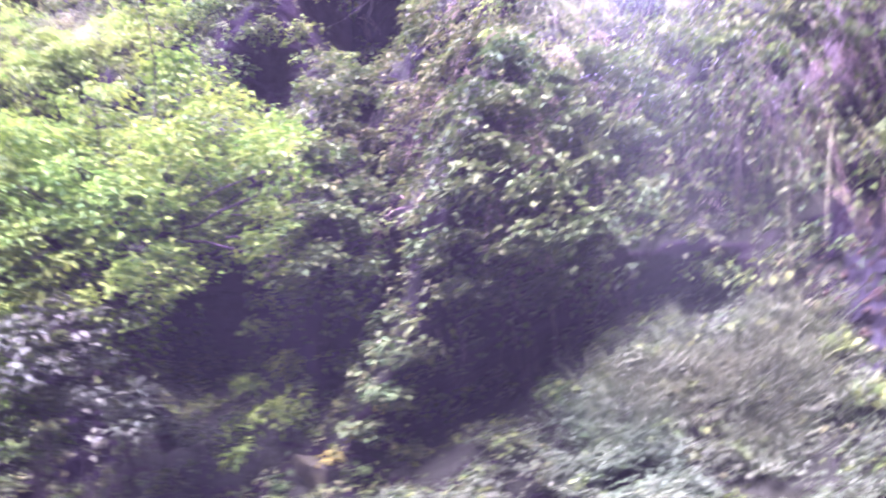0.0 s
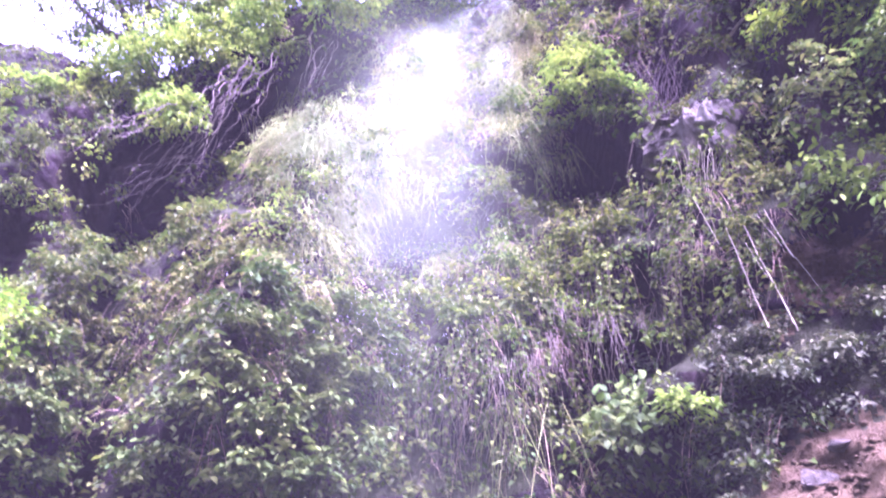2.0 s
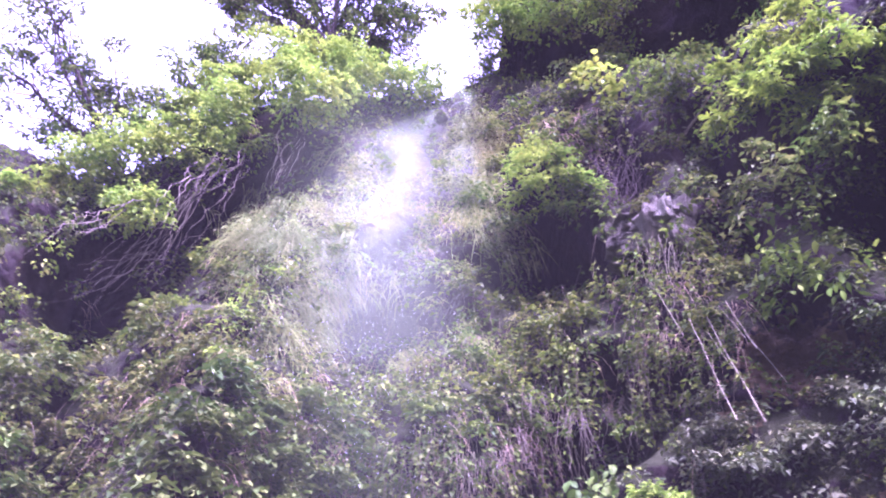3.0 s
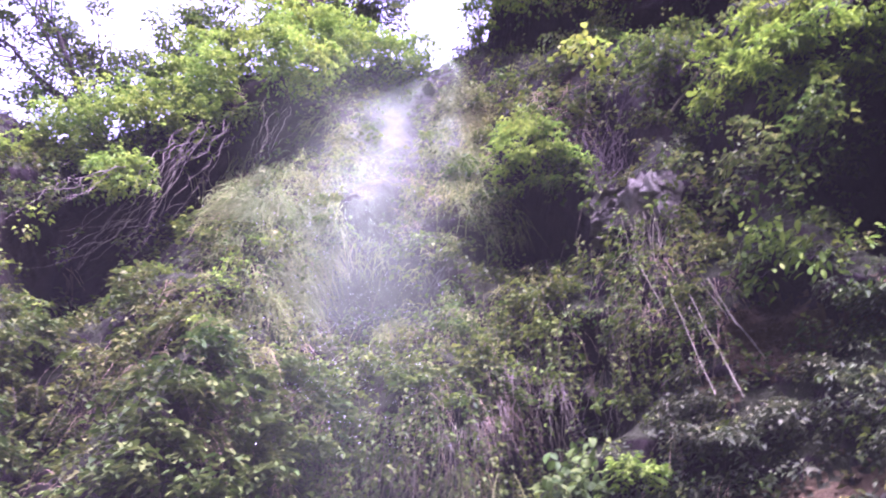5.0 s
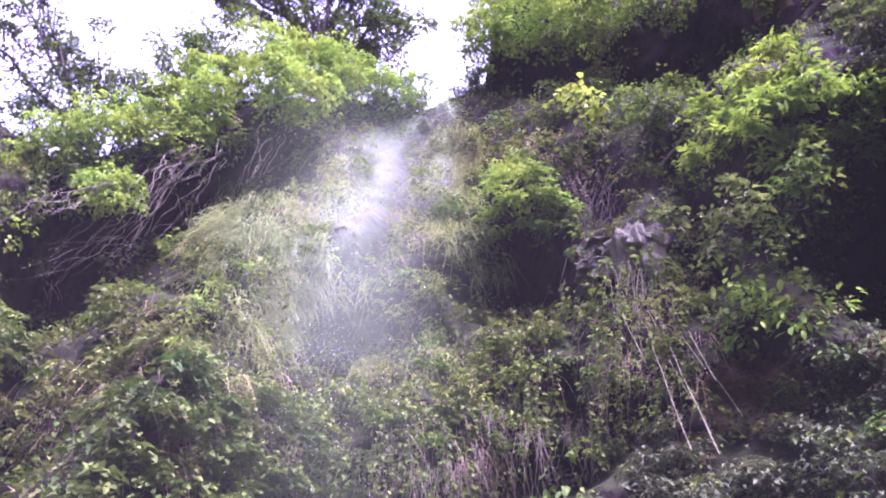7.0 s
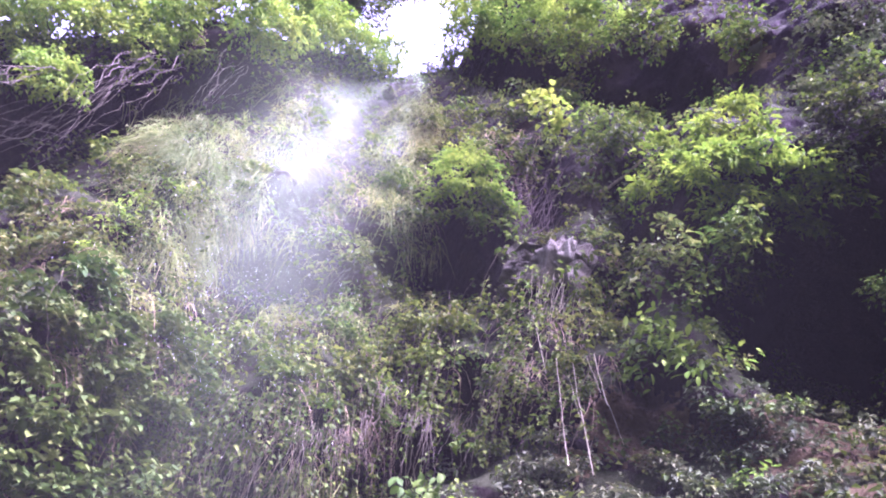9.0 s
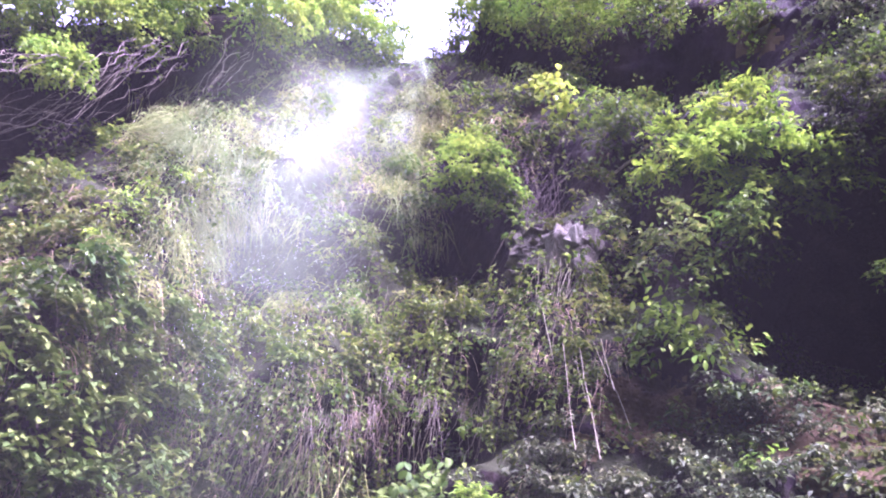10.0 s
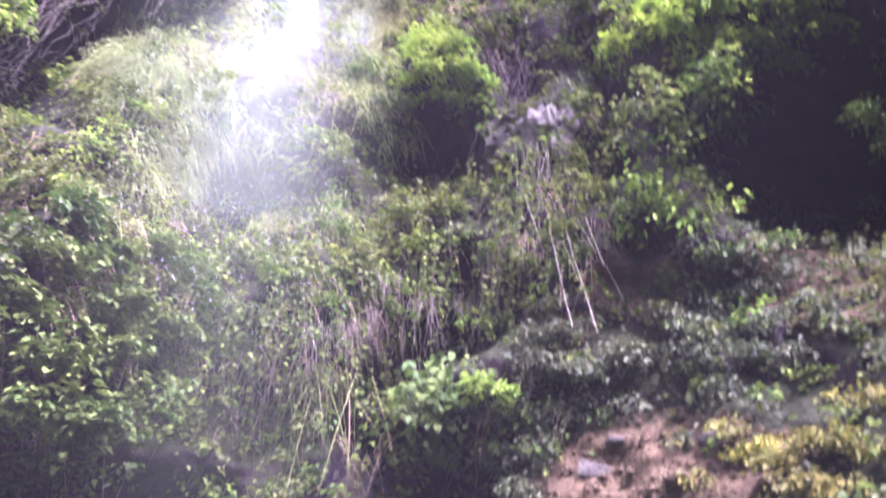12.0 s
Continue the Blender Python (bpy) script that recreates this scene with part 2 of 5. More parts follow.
def part(name, me, material, parent, label=""):
    """One mesh under a thing or part, its vertices already given from the thing's base."""
    ob = new(name, me)
    if material and not me.materials:
        me.materials.append(material)
    ob.parent = parent
    return tagged(ob, label) if label else ob


def whole(name, me, material, label, category, kind="", group=""):
    ob = new(name, me)
    me.materials.append(material)
    return tagged(ob, label, category, group, kind)


def leaf_arrays(P, D, N, L, W, broad=False, fold=0.3, curl=0.18):
    """Folded leaves: from the stalk P along D, facing N, L long and W wide."""
    D = norm(D)
    N = norm(N - (N * D).sum(1, keepdims=True) * D)
    S = np.cross(D, N)
    L, W = L[:, None], W[:, None]
    up = N * W * fold
    tip = P + D * L - N * L * curl
    n = len(P)
    if broad:
        V = np.stack([P, P + D * L * 0.28 + S * W * 0.46 + up, P + D * L * 0.66 + S * W * 0.38 + up * 0.6 - N * L * curl * 0.4, tip,
                      P + D * L * 0.66 - S * W * 0.38 + up * 0.6 - N * L * curl * 0.4, P + D * L * 0.28 - S * W * 0.46 + up], 1)
        F = np.array([[0, 1, 2, 3], [0, 3, 4, 5]])
    else:
        V = np.stack([P, P + D * L * 0.42 + S * W * 0.5 + up, tip, P + D * L * 0.42 - S * W * 0.5 + up], 1)
        F = np.array([[0, 1, 2], [0, 2, 3]])
    k = V.shape[1]
    return V.reshape(-1, 3), (F[None] + (np.arange(n) * k)[:, None, None]).reshape(-1, F.shape[1])


def blade_arrays(P, D, L, W, droop, steps=4, sway=0.15):
    """Grass blades or hanging straw: thin strips that bend down along their length."""
    n = len(P)
    D = norm(D)
    S = norm(np.cross(D, rng.normal(size=(n, 3))))
    side = rng.normal(size=(n, 3)) * sway
    V = []
    for i in range(steps + 1):
        u = i / steps
        mid = P + D * (L * u)[:, None] + side * (L * u * u)[:, None]
        mid[:, 2] -= droop * L * u * u
        w = (W * (1 - u) ** 0.6 * 0.5 + 0.0006)[:, None]
        V += [mid + S * w, mid - S * w]
    V = np.stack(V, 1)
    F = np.array([[2 * i, 2 * i + 1, 2 * i + 3, 2 * i + 2] for i in range(steps)])
    return V.reshape(-1, 3), (F[None] + (np.arange(n) * (2 * steps + 2))[:, None, None]).reshape(-1, 4)


def tube_arrays(points, radii, sides=6):
    """A tapered round limb through the points."""
    pts = np.asarray(points, float)
    tan = norm(np.gradient(pts, axis=0))
    ref = np.where(np.abs(tan[:, 2:3]) > 0.9, [[1.0, 0, 0]], [[0, 0, 1.0]])
    a = norm(np.cross(tan, ref))
    b = np.cross(tan, a)
    ang = np.linspace(0, 2 * math.pi, sides, endpoint=False)
    ring = a[:, None] * np.cos(ang)[None, :, None] + b[:, None] * np.sin(ang)[None, :, None]
    V = pts[:, None] + ring * np.asarray(radii, float)[:, None, None]
    k = len(pts)
    F = [[i * sides + j, i * sides + (j + 1) % sides, (i + 1) * sides + (j + 1) % sides, (i + 1) * sides + j] for i in range(k - 1) for j in range(sides)]
    return V.reshape(-1, 3), np.array(F)


def joined(parts):
    V, F, o = [], [], 0
    for v, f in parts:
        V.append(v)
        F.append(f + o)
        o += len(v)
    return np.concatenate(V), np.concatenate(F)


def bent(a, b, steps=7, wobble=0.06, sag=0.0):
    """Points from a to b along an uneven bent line."""
    a, b = np.asarray(a, float), np.asarray(b, float)
    u = np.linspace(0, 1, steps)[:, None]
    length = np.linalg.norm(b - a)
    off = np.cumsum(rng.normal(size=(steps, 3)), 0) * wobble * length / math.sqrt(steps)
    off -= off[0] + (off[-1] - off[0]) * u
    p = a + (b - a) * u + off
    p[:, 2] -= sag * length * (4 * u * (1 - u))[:, 0]
    return p


# ---- the cliff: laid out by bearing (degrees east of +y) and height round the standing place ----
EYE_Z = 1.6


def table(a, rows):
    return np.interp(a, [r[0] for r in rows], [r[1] for r in rows])


def base_r(a):
    return table(a, [(-80, 15), (-55, 13), (-45, 11), (-36, 9.2), (-28, 7.7), (-20, 6.8), (-10, 6.3), (0, 6.5), (8, 6.9), (15, 6.7), (25, 6.2), (35, 5.9), (45, 5.6), (80, 5.2)])


def lean_r(a):
    return table(a, [(-80, 0.95), (-45, 0.9), (-33, 0.68), (-25, 0.55), (-10, 0.5), (0, 0.5), (8, 0.46), (15, 0.40), (25, 0.37), (40, 0.33), (80, 0.3)])


def top_el(a):
    return table(a, [(-80, 24), (-50, 26), (-45, 26.3), (-38, 27.2), (-34, 28), (-29, 29), (-25, 30), (-22, 31.5), (-16, 35.5), (-10, 37.8), (-4, 39), (1, 38.7), (3.4, 38), (5, 39.0), (7.2, 39.7), (8.6, 40.6), (9.8, 42.5), (11.5, 46.5), (14, 50), (30, 53), (80, 53)])


# bearing, elevation, half widths, tilt, depth (positive: hollow; negative: bulge)
FORMS = [
    (-25.2, 0.6, 1.7, 6.5, -33, 2.4), (-35.5, 1.0, 6.0, 6.5, 0, 3.0), (-30.8, 18.5, 2.6, 3.4, -20, 1.3), (-15.5, -4.8, 9.0, 2.3, 27, 1.3), (-22.0, 20.6, 2.6, 1.3, 10, 0.8),
    (-3.0, -0.5, 4.5, 2.2, 0, 0.7), (15.8, 0.3, 3.4, 5.0, 10, 2.8), (11.8, 25.6, 4.6, 2.4, 0, 1.1), (-2.2, 22.4, 5.5, 2.8, 0, 1.3),
    (13.3, 27.3, 3.6, 2.2, 0, 0.7), (-13.0, 31.8, 6.5, 2.2, 25, 2.2), (-21.5, 25.2, 6.0, 3.0, 25, 2.2), (-22.5, 21.8, 4.0, 2.0, 25, 0.9), (41.6, 27.5, 7.4, 5.0, 0, 4.0),
    (46.0, 20.0, 6.0, 3.5, 0, 0.5), (39.0, 18.0, 6.5, 4.0, 0, 0.35), (16.5, 41.4, 7.5, 1.6, 0, 1.2), (29.0, 41.8, 6.0, 2.2, 0, 1.5), (28.5, 17.6, 3.2, 2.2, 0, 0.25),
    (25.5, 33.0, 1.8, 2.2, 0, 0.7), (18.9, 32.2, 2.5, 2.1, 0, 0.8), (11.0, 11.5, 2.5, 3.0, 0, 0.6), (-11.0, 19.4, 1.3, 1.2, 0, 0.7), (9.6, 1.0, 2.0, 4.5, 0, 0.5),
    (-12.0, 11.0, 6.0, 6.5, -30, -1.0), (-18.5, 7.0, 2.8, 14.0, -35, -1.2), (-28.0, 8.5, 2.2, 8.0, -12, -0.9), (4.0, 14.0, 6.0, 3.6, 0, -0.7),
    (2.0, 7.6, 2.2, 1.5, 0, 0.7), (9.2, 9.4, 2.2, 1.5, 0, 0.7), (10.4, 12.4, 1.9, 1.3, 0, 0.8), (15.4, 13.0, 2.4, 1.7, 0, 0.9), (19.7, 15.8, 2.2, 1.6, 0, 0.8),
    (28.9, 20.4, 2.4, 1.2, 0, 0.6), (-6.0, 17.2, 1.4, 1.1, 0, 0.5), (26.7, 30.0, 2.0, 1.5, 0, 1.0), (26.0, 26.6, 2.2, 1.5, 0, 0.9), (-8.1, 9.2, 1.3, 1.0, 0, 0.5), (15.8, 17.4, 1.4, 2.2, 0, 0.7),
    (-1.8, 28.0, 3.8, 1.2, 30, -0.45), (12.4, 33.0, 3.0, 2.4, 0, -0.5), (20.0, 27.6, 3.6, 1.8, 0, -0.2), (33.0, 34.5, 5.0, 4.0, 0, -0.7),
    (-16.0, 20.0, 5.0, 3.0, 0, -0.5), (-9.0, 26.0, 3.0, 4.0, -25, -0.3), (23.0, 12.0, 4.0, 2.2, 0, -0.35), (17.0, 10.0, 2.2, 2.0, 0, -0.5), (11.0, 44.5, 3.0, 2.6, 0, -0.5),
]


def blob(a, el, form):
    ca, ce, wa, we, tilt = form[:5]
    c, s = math.cos(radians(tilt)), math.sin(radians(tilt))
    x, y = (a - ca), (el - ce)
    u, v = (x * c + y * s) / wa, (-x * s + y * c) / we
    return np.exp(-((u * u + v * v) ** 1.5))


def fbm(pts, scale, octaves=4, seed=0.0):
    return np.array([noise.fractal(Vector(p) * scale + Vector((seed, seed * 0.7, -seed)), 0.9, 2.0, octaves) for p in pts])


COLS, ROWS_ = 441, 310
AZ = np.linspace(-80, 80, COLS)
r0, sl, te = base_r(AZ), lean_r(AZ), np.tan(np.radians(top_el(AZ)))
ztop = (EYE_Z + te * r0) / (1 - te * sl)
zz = -0.8 + (ztop[:, None] + 0.8) * (np.linspace(0, 1, ROWS_) ** 1.35)[None]
foot = table(AZ, [(-80, 3.0), (-31, 3.0), (-24, 0.0), (80, 0.0)])[:, None]
rr = r0[:, None] + sl[:, None] * np.where(zz > foot, zz - foot * 0.8, zz * 0.2)
toe = table(AZ, [(-80, 0.5), (-20, 0.6), (-8, 1.1), (5, 1.1), (12, 0.8), (18, 2.2), (30, 2.6), (50, 3.0), (80, 3.0)])[:, None]
rr -= np.maximum(0, toe - zz) * table(AZ, [(-80, 0.2), (-26, 0.3), (-18, 0.7), (12, 0.7), (20, 0.55), (80, 0.5)])[:, None]
ee = np.degrees(np.arctan2(zz - EYE_Z, rr))
aa = np.repeat(AZ[:, None], ROWS_, 1)
for form in FORMS:
    rr += form[5] * blob(aa, ee, form)
raw = np.stack([rr * np.sin(np.radians(aa)), rr * np.cos(np.radians(aa)), zz], -1)
flat = raw.reshape(-1, 3)
rough = 0.32 * fbm(flat, 0.55, 3) + 0.17 * fbm(flat, 1.9, 5, 5.0) + 0.07 * np.abs(fbm(flat, 3.3, 4, 15.0)) + 0.04 * fbm(flat, 5.0, 3, 9.0)
rr += rough.reshape(COLS, ROWS_)
ee = np.degrees(np.arctan2(zz - EYE_Z, rr))
# behind the edge the hill goes on, gently rising
BACK = [0.25, 0.6, 1.2, 2.2, 4.0, 7.0, 12.0, 22.0, 45.0, 90.0]
back_r = rr[:, -1:] + np.array(BACK)[None]
back_z = zz[:, -1:] + 0.22 * np.array(BACK)[None] * table(AZ, [(-80, 1.0), (1, 1.0), (4, 0.5), (7, 0.5), (10, 1.0), (80, 1.0)])[:, None]
R_all, Z_all = np.concatenate([rr, back_r], 1), np.concatenate([zz, back_z], 1)
sin_a, cos_a = np.sin(np.radians(AZ))[:, None], np.cos(np.radians(AZ))[:, None]
GRID = np.stack([R_all * sin_a, R_all * cos_a, Z_all], -1)
GN = norm(np.cross(np.gradient(GRID, axis=0), np.gradient(GRID, axis=1)))
GN *= np.sign(-(GN * np.concatenate([GRID[..., :2], 0 * Z_all[..., None]], -1)).sum(-1, keepdims=True) + 1e-9)
GN[:, ROWS_:] = (0, 0, 1)


def site(a, el, out=0.0):
    """Places on the cliff at bearings a and elevations el from the standing place, and the way out of the rock."""
    a, el = np.atleast_1d(np.asarray(a, float)), np.atleast_1d(np.asarray(el, float))
    col = np.clip(np.round((a + 80) / 160 * (COLS - 1)).astype(int), 0, COLS - 1)
    mono = np.maximum.accumulate(ee, 1)
    row = np.array([min(np.searchsorted(mono[c], e), ROWS_ - 1) for c, e in zip(col, el)])
    r, nrm = rr[col, row], GN[col, row]
    P = np.stack([r * np.sin(np.radians(a)), r * np.cos(np.radians(a)), zz[col, row]], -1)
    return P + nrm * out, nrm


def spot(a, el, out=0.0):
    """One such place, out metres off the rock towards the standing place."""
    p = site(a, el)[0][0]
    return p + norm(np.array([0, 0, EYE_Z]) - p) * out


idx = np.arange(COLS * GRID.shape[1]).reshape(COLS, -1)
cliff_faces = np.stack([idx[:-1, :-1], idx[:-1, 1:], idx[1:, 1:], idx[1:, :-1]], -1).reshape(-1, 4)
cliff_mesh = smooth(mesh_of("cliff", GRID.reshape(-1, 3), cliff_faces))
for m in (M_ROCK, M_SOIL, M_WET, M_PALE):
    cliff_mesh.materials.append(m)
SOIL = [(27.0, 3.0, 6.5, 4.2, 25), (28.5, 17.2, 4.0, 2.6, 0), (32.5, 5.0, 7.0, 3.0, 0), (40.0, 14.0, 1.5, 1.0, 0), (24.5, 14.2, 1.6, 1.0, 0), (35.5, 43.0, 2.0, 1.2, 0), (38.5, 17.5, 6.0, 2.6, 0)]
WETS = [(9.6, -1.0, 2.6, 6.0, 0), (-0.5, 23.0, 5.0, 4.0, 0), (1.5, 33.0, 5.0, 6.0, -25)]
fa = 0.25 * (aa[:-1, :-1] + aa[1:, 1:] + aa[:-1, 1:] + aa[1:, :-1])
fe = 0.25 * (ee[:-1, :-1] + ee[1:, 1:] + ee[:-1, 1:] + ee[1:, :-1])
jit = rng.normal(size=fa.shape) * 0.12
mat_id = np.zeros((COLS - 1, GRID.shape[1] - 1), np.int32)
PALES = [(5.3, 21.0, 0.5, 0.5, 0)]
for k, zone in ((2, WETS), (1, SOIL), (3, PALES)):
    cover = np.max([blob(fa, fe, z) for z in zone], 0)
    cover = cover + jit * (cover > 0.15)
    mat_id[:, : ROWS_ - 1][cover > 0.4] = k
cliff_mesh.polygons.foreach_set("material_index", mat_id.ravel())
cliff = tagged(new("cliff", cliff_mesh), "steep wet rock cliff, shade put into its near-black colour, with bare reddish soil patches", "cliff", kind="structure")

# ---- the ground, one sheet out to the horizon ----
gr = np.concatenate([np.linspace(0.002, 12, 50), np.geomspace(13, 3000, 26)])
ga = np.radians(np.linspace(0, 360, 181)[:-1])
GX, GY = gr[:, None] * np.sin(ga)[None], gr[:, None] * np.cos(ga)[None]
gp = np.stack([GX.ravel() + 0.9, GY.ravel() - 0.8, 0 * GX.ravel()], -1)
gh = 0.10 * fbm(gp, 0.7, 4, 3.0) * np.clip(gr / 2, 0, 1).repeat(len(ga))
gp[:, 2] = gh
gi = np.arange(len(gp)).reshape(len(gr), -1)
gf = np.stack([gi[:-1], np.roll(gi[:-1], -1, 1), np.roll(gi[1:], -1, 1), gi[1:]], -1).reshape(-1, 4)
whole("ground", smooth(mesh_of("ground", gp, gf)), M_FLOOR, "damp dark soil and gravel at the foot of the cliff", "ground", "structure")


# ---- unseen bank added behind the standing place to hold back low sky light ----
oa, oz = np.radians(np.linspace(72, 288, 109)), np.linspace(-0.5, 22, 60)
OR = 10.5 + 0.36 * oz[None] + 0 * oa[:, None]
OP = np.stack([OR * np.sin(oa)[:, None], OR * np.cos(oa)[:, None], np.repeat(oz[None], len(oa), 0)], -1)
OP[..., :2] *= 1 + 0.08 * fbm(OP.reshape(-1, 3), 0.5, 4, 13.0).reshape(len(oa), -1, 1)
oi = np.arange(OP.shape[0] * OP.shape[1]).reshape(OP.shape[:2])
of = np.stack([oi[:-1, :-1], oi[:-1, 1:], oi[1:, 1:], oi[1:, :-1]], -1).reshape(-1, 4)
M_BANK = ground_material("unseen_bank", [(0.012, 0.024, 0.006), (0.03, 0.054, 0.012), (0.06, 0.098, 0.024)], 1.1, 0.8, 1.0)
whole("unseen_blocking_bank", smooth(mesh_of("unseen_blocking_bank", OP.reshape(-1, 3), of)), M_BANK, "unseen dark bank added behind the standing place to block frontal sky light", "slope", "structure")


# ---- plant cover ----
BARE = [(-35.5, 0.5, 5.5, 5.8, 0, 0.9), (-25.2, 0.6, 1.6, 6.5, -33, 1.0), (-15.5, -4.8, 9.0, 2.0, 27, 0.95), (-3.0, -0.8, 4.4, 2.0, 0, 0.8), (15.8, 0.3, 3.2, 4.8, 10, 1.0), (-22.0, 20.6, 2.4, 1.1, 10, 0.9),
        (11.8, 25.6, 4.6, 2.1, 0, 0.85), (-2.2, 22.4, 5.4, 2.6, 0, 0.95), (13.4, 27.3, 3.4, 2.0, 0, 0.95), (-13.0, 31.6, 6.4, 2.0, 25, 0.9), (-21.5, 25.2, 6.0, 2.6, 25, 0.74), (-17.2, 28.8, 2.2, 5.5, -32, 0.8), (-22.5, 21.8, 4.0, 1.8, 25, 0.85),
        (41.6, 25.4, 7.3, 5.7, 0, 1.0), (47.0, 21.0, 5.0, 3.5, 0, 0.9), (16.5, 41.3, 7.0, 1.3, 0, 0.8), (29.0, 41.6, 6.0, 2.0, 0, 0.95), (28.4, 17.4, 3.3, 2.1, 0, 0.95), (38.5, 21.0, 5.0, 1.0, 0, 0.6), (11.0, 39.4, 3.4, 1.0, 0, 0.6), (15.0, 37.0, 2.4, 0.9, 0, 0.7),
        (26.8, 2.6, 6.2, 4.0, 25, 0.97), (9.6, -0.4, 1.8, 5.0, 0, 0.95), (20.3, 27.4, 3.4, 1.5, 0, 1.0), (25.5, 33.0, 1.8, 2.0, 0, 0.8), (11.0, 11.0, 2.0, 2.8, 0, 0.8), (-30.8, 18.5, 2.4, 3.3, -20, 1.0),
        (0.4, 33.6, 2.2, 4.6, -30, 0.9), (-2.2, 28.6, 2.6, 2.8, -15, 0.9), (5.0, 38.9, 1.2, 1.6, -35, 1.0), (18.7, 32.6, 2.4, 2.5, 0, 0.95), (29.0, 7.6, 3.5, 1.2, 0, 0.6),
        (2.0, 7.6, 2.2, 1.5, 0, 0.95), (9.2, 9.4, 2.2, 1.5, 0, 0.95), (10.4, 12.4, 1.8, 1.2, 0, 0.95), (15.4, 13.0, 2.3, 1.6, 0, 0.97), (19.7, 15.8, 2.1, 1.5, 0, 0.95), (15.8, 17.4, 1.3, 2.1, 0, 0.9),
        (28.9, 20.0, 2.4, 1.3, 0, 0.95), (-6.0, 17.2, 1.3, 1.0, 0, 0.85), (26.7, 30.0, 1.9, 1.4, 0, 0.97), (26.0, 26.6, 2.1, 1.4, 0, 0.95), (-8.1, 9.2, 1.2, 0.9, 0, 0.8), (-11.0, 19.4, 1.2, 1.1, 0, 0.95), (-9.8, 28.2, 3.6, 2.6, 25, 0.6), (6.4, 32.0, 2.0, 2.6, 0, 0.5)]


def scatter(n, a_range, el_range, zones=(), least=0.0, avoid=(), gaps=0.8, seed=0.0):
    """Random bearings and elevations on the cliff below its edge, kept off the bare rock and, if zones are given, within them.
    gaps: how far the cover is broken up into patches."""
    a, el = rng.uniform(*a_range, n * 4), rng.uniform(*el_range, n * 4)
    keep = el < top_el(a) - 0.3
    bare = np.max([b[5] * blob(a, el, b) for b in (*BARE, *avoid)], 0)
    keep &= rng.random(len(a)) > bare * 1.25
    if zones:
        keep &= rng.random(len(a)) < np.maximum(least, np.max([z[5] * blob(a, el, z) for z in zones], 0))
    a, el = a[keep], el[keep]
    if gaps:
        patch = fbm(np.stack([a * 0.22, el * 0.26, 0 * a], -1), 1.0, 3, 2.0 + seed)
        keep = rng.random(len(a)) < np.clip(1 - gaps + patch * 2.0 + gaps * 0.55, 0.04, 1)
        a, el = a[keep], el[keep]
    return a[:n], el[:n]


def clump_leaves(C, N, R, per, L, W, broad=False, up=0.7, spread=0.6, droop=0.35, size_by=None, level=0.5, sparse=-0.1):
    """Leaves over mounds at C that stand out along N, R in radius; per leaves for a square metre of mound."""
    counts = np.maximum(4, (per * R * R * 2.5).astype(int))
    i = np.repeat(np.arange(len(C)), counts)
    n = len(i)
    d = rng.normal(size=(n, 3))
    d = norm(d + N[i] * 0.9 + np.array([0, 0, 0.45]))
    rad = R[i] * (0.5 + 0.7 * rng.beta(2.0, 1.5, n)) * np.where(rng.random(n) < 0.1, 1.3, 1.0)
    rad *= 1 + 0.16 * np.sin(d[:, 0] * 5 + i) * np.sin(d[:, 2] * 6 + 2.3 * i)
    P = C[i] + d * rad[:, None] * np.array([1, 1, 0.85])
    # leaves gather in loose tiers with shadow between them
    q = P * np.array([5.0, 5.0, 15.0])
    tier = np.sin(q[:, 2] + 1.7 * np.sin(q[:, 0] * 0.9 + 1.3) + 1.4 * np.sin(q[:, 1] * 1.1)) + 0.7 * np.sin(q[:, 0] * 1.6 + q[:, 2] * 0.4) * np.sin(q[:, 1] * 1.4 + 2.0)
    keep = tier + rng.normal(size=n) * 0.5 > sparse
    i, d, P, n = i[keep], d[keep], P[keep], int(keep.sum())
    D = norm(d * np.array([0.8, 0.8, 0.5]) + rng.normal(size=(n, 3)) * spread + np.array([0, 0, -droop]))
    D[:, 2] = D[:, 2] * (1 - level) - droop * level * 0.5
    Nn = d * (1.1 - level) + np.array([0, 0, up]) + rng.normal(size=(n, 3)) * 0.24
    size = rng.uniform(0.6, 1.25, n) * (1 if size_by is None else size_by[i])
    return leaf_arrays(P, D, Nn, L * size, W * size, broad)


def thicket(name, n, a_range, el_range, zones, least, R, per, L, W, mat, label, broad=False, out=0.02, category="plants", up=0.7, droop=0.35, level=0.5, avoid=(), gaps=0.8, swell=0.15, seed=0.0):
    a, el = scatter(n, a_range, el_range, zones, least, avoid, gaps, seed)
    P, N = site(a, el, out)
    mound = np.clip(fbm(np.stack([a * 0.3, el * 0.3, 0 * a], -1), 1.0, 2, 7.0), 0, 1)
    P = P + N * (mound * swell)[:, None]
    far = np.hypot(P[:, 0], P[:, 1]) / 8.5
    rad = rng.uniform(R[0], R[1], len(a)) * np.clip(far, 0.8, 3.0) ** 0.9
    s = np.clip(far, 0.85, 3.0) ** 0.5
    v, f = clump_leaves(P, N, rad, per / np.mean(s) ** 2, L, W, broad, up, 0.6, droop, s, level)
    return whole(name, mesh_of(name, v, f), mat, label, category, "stuff")


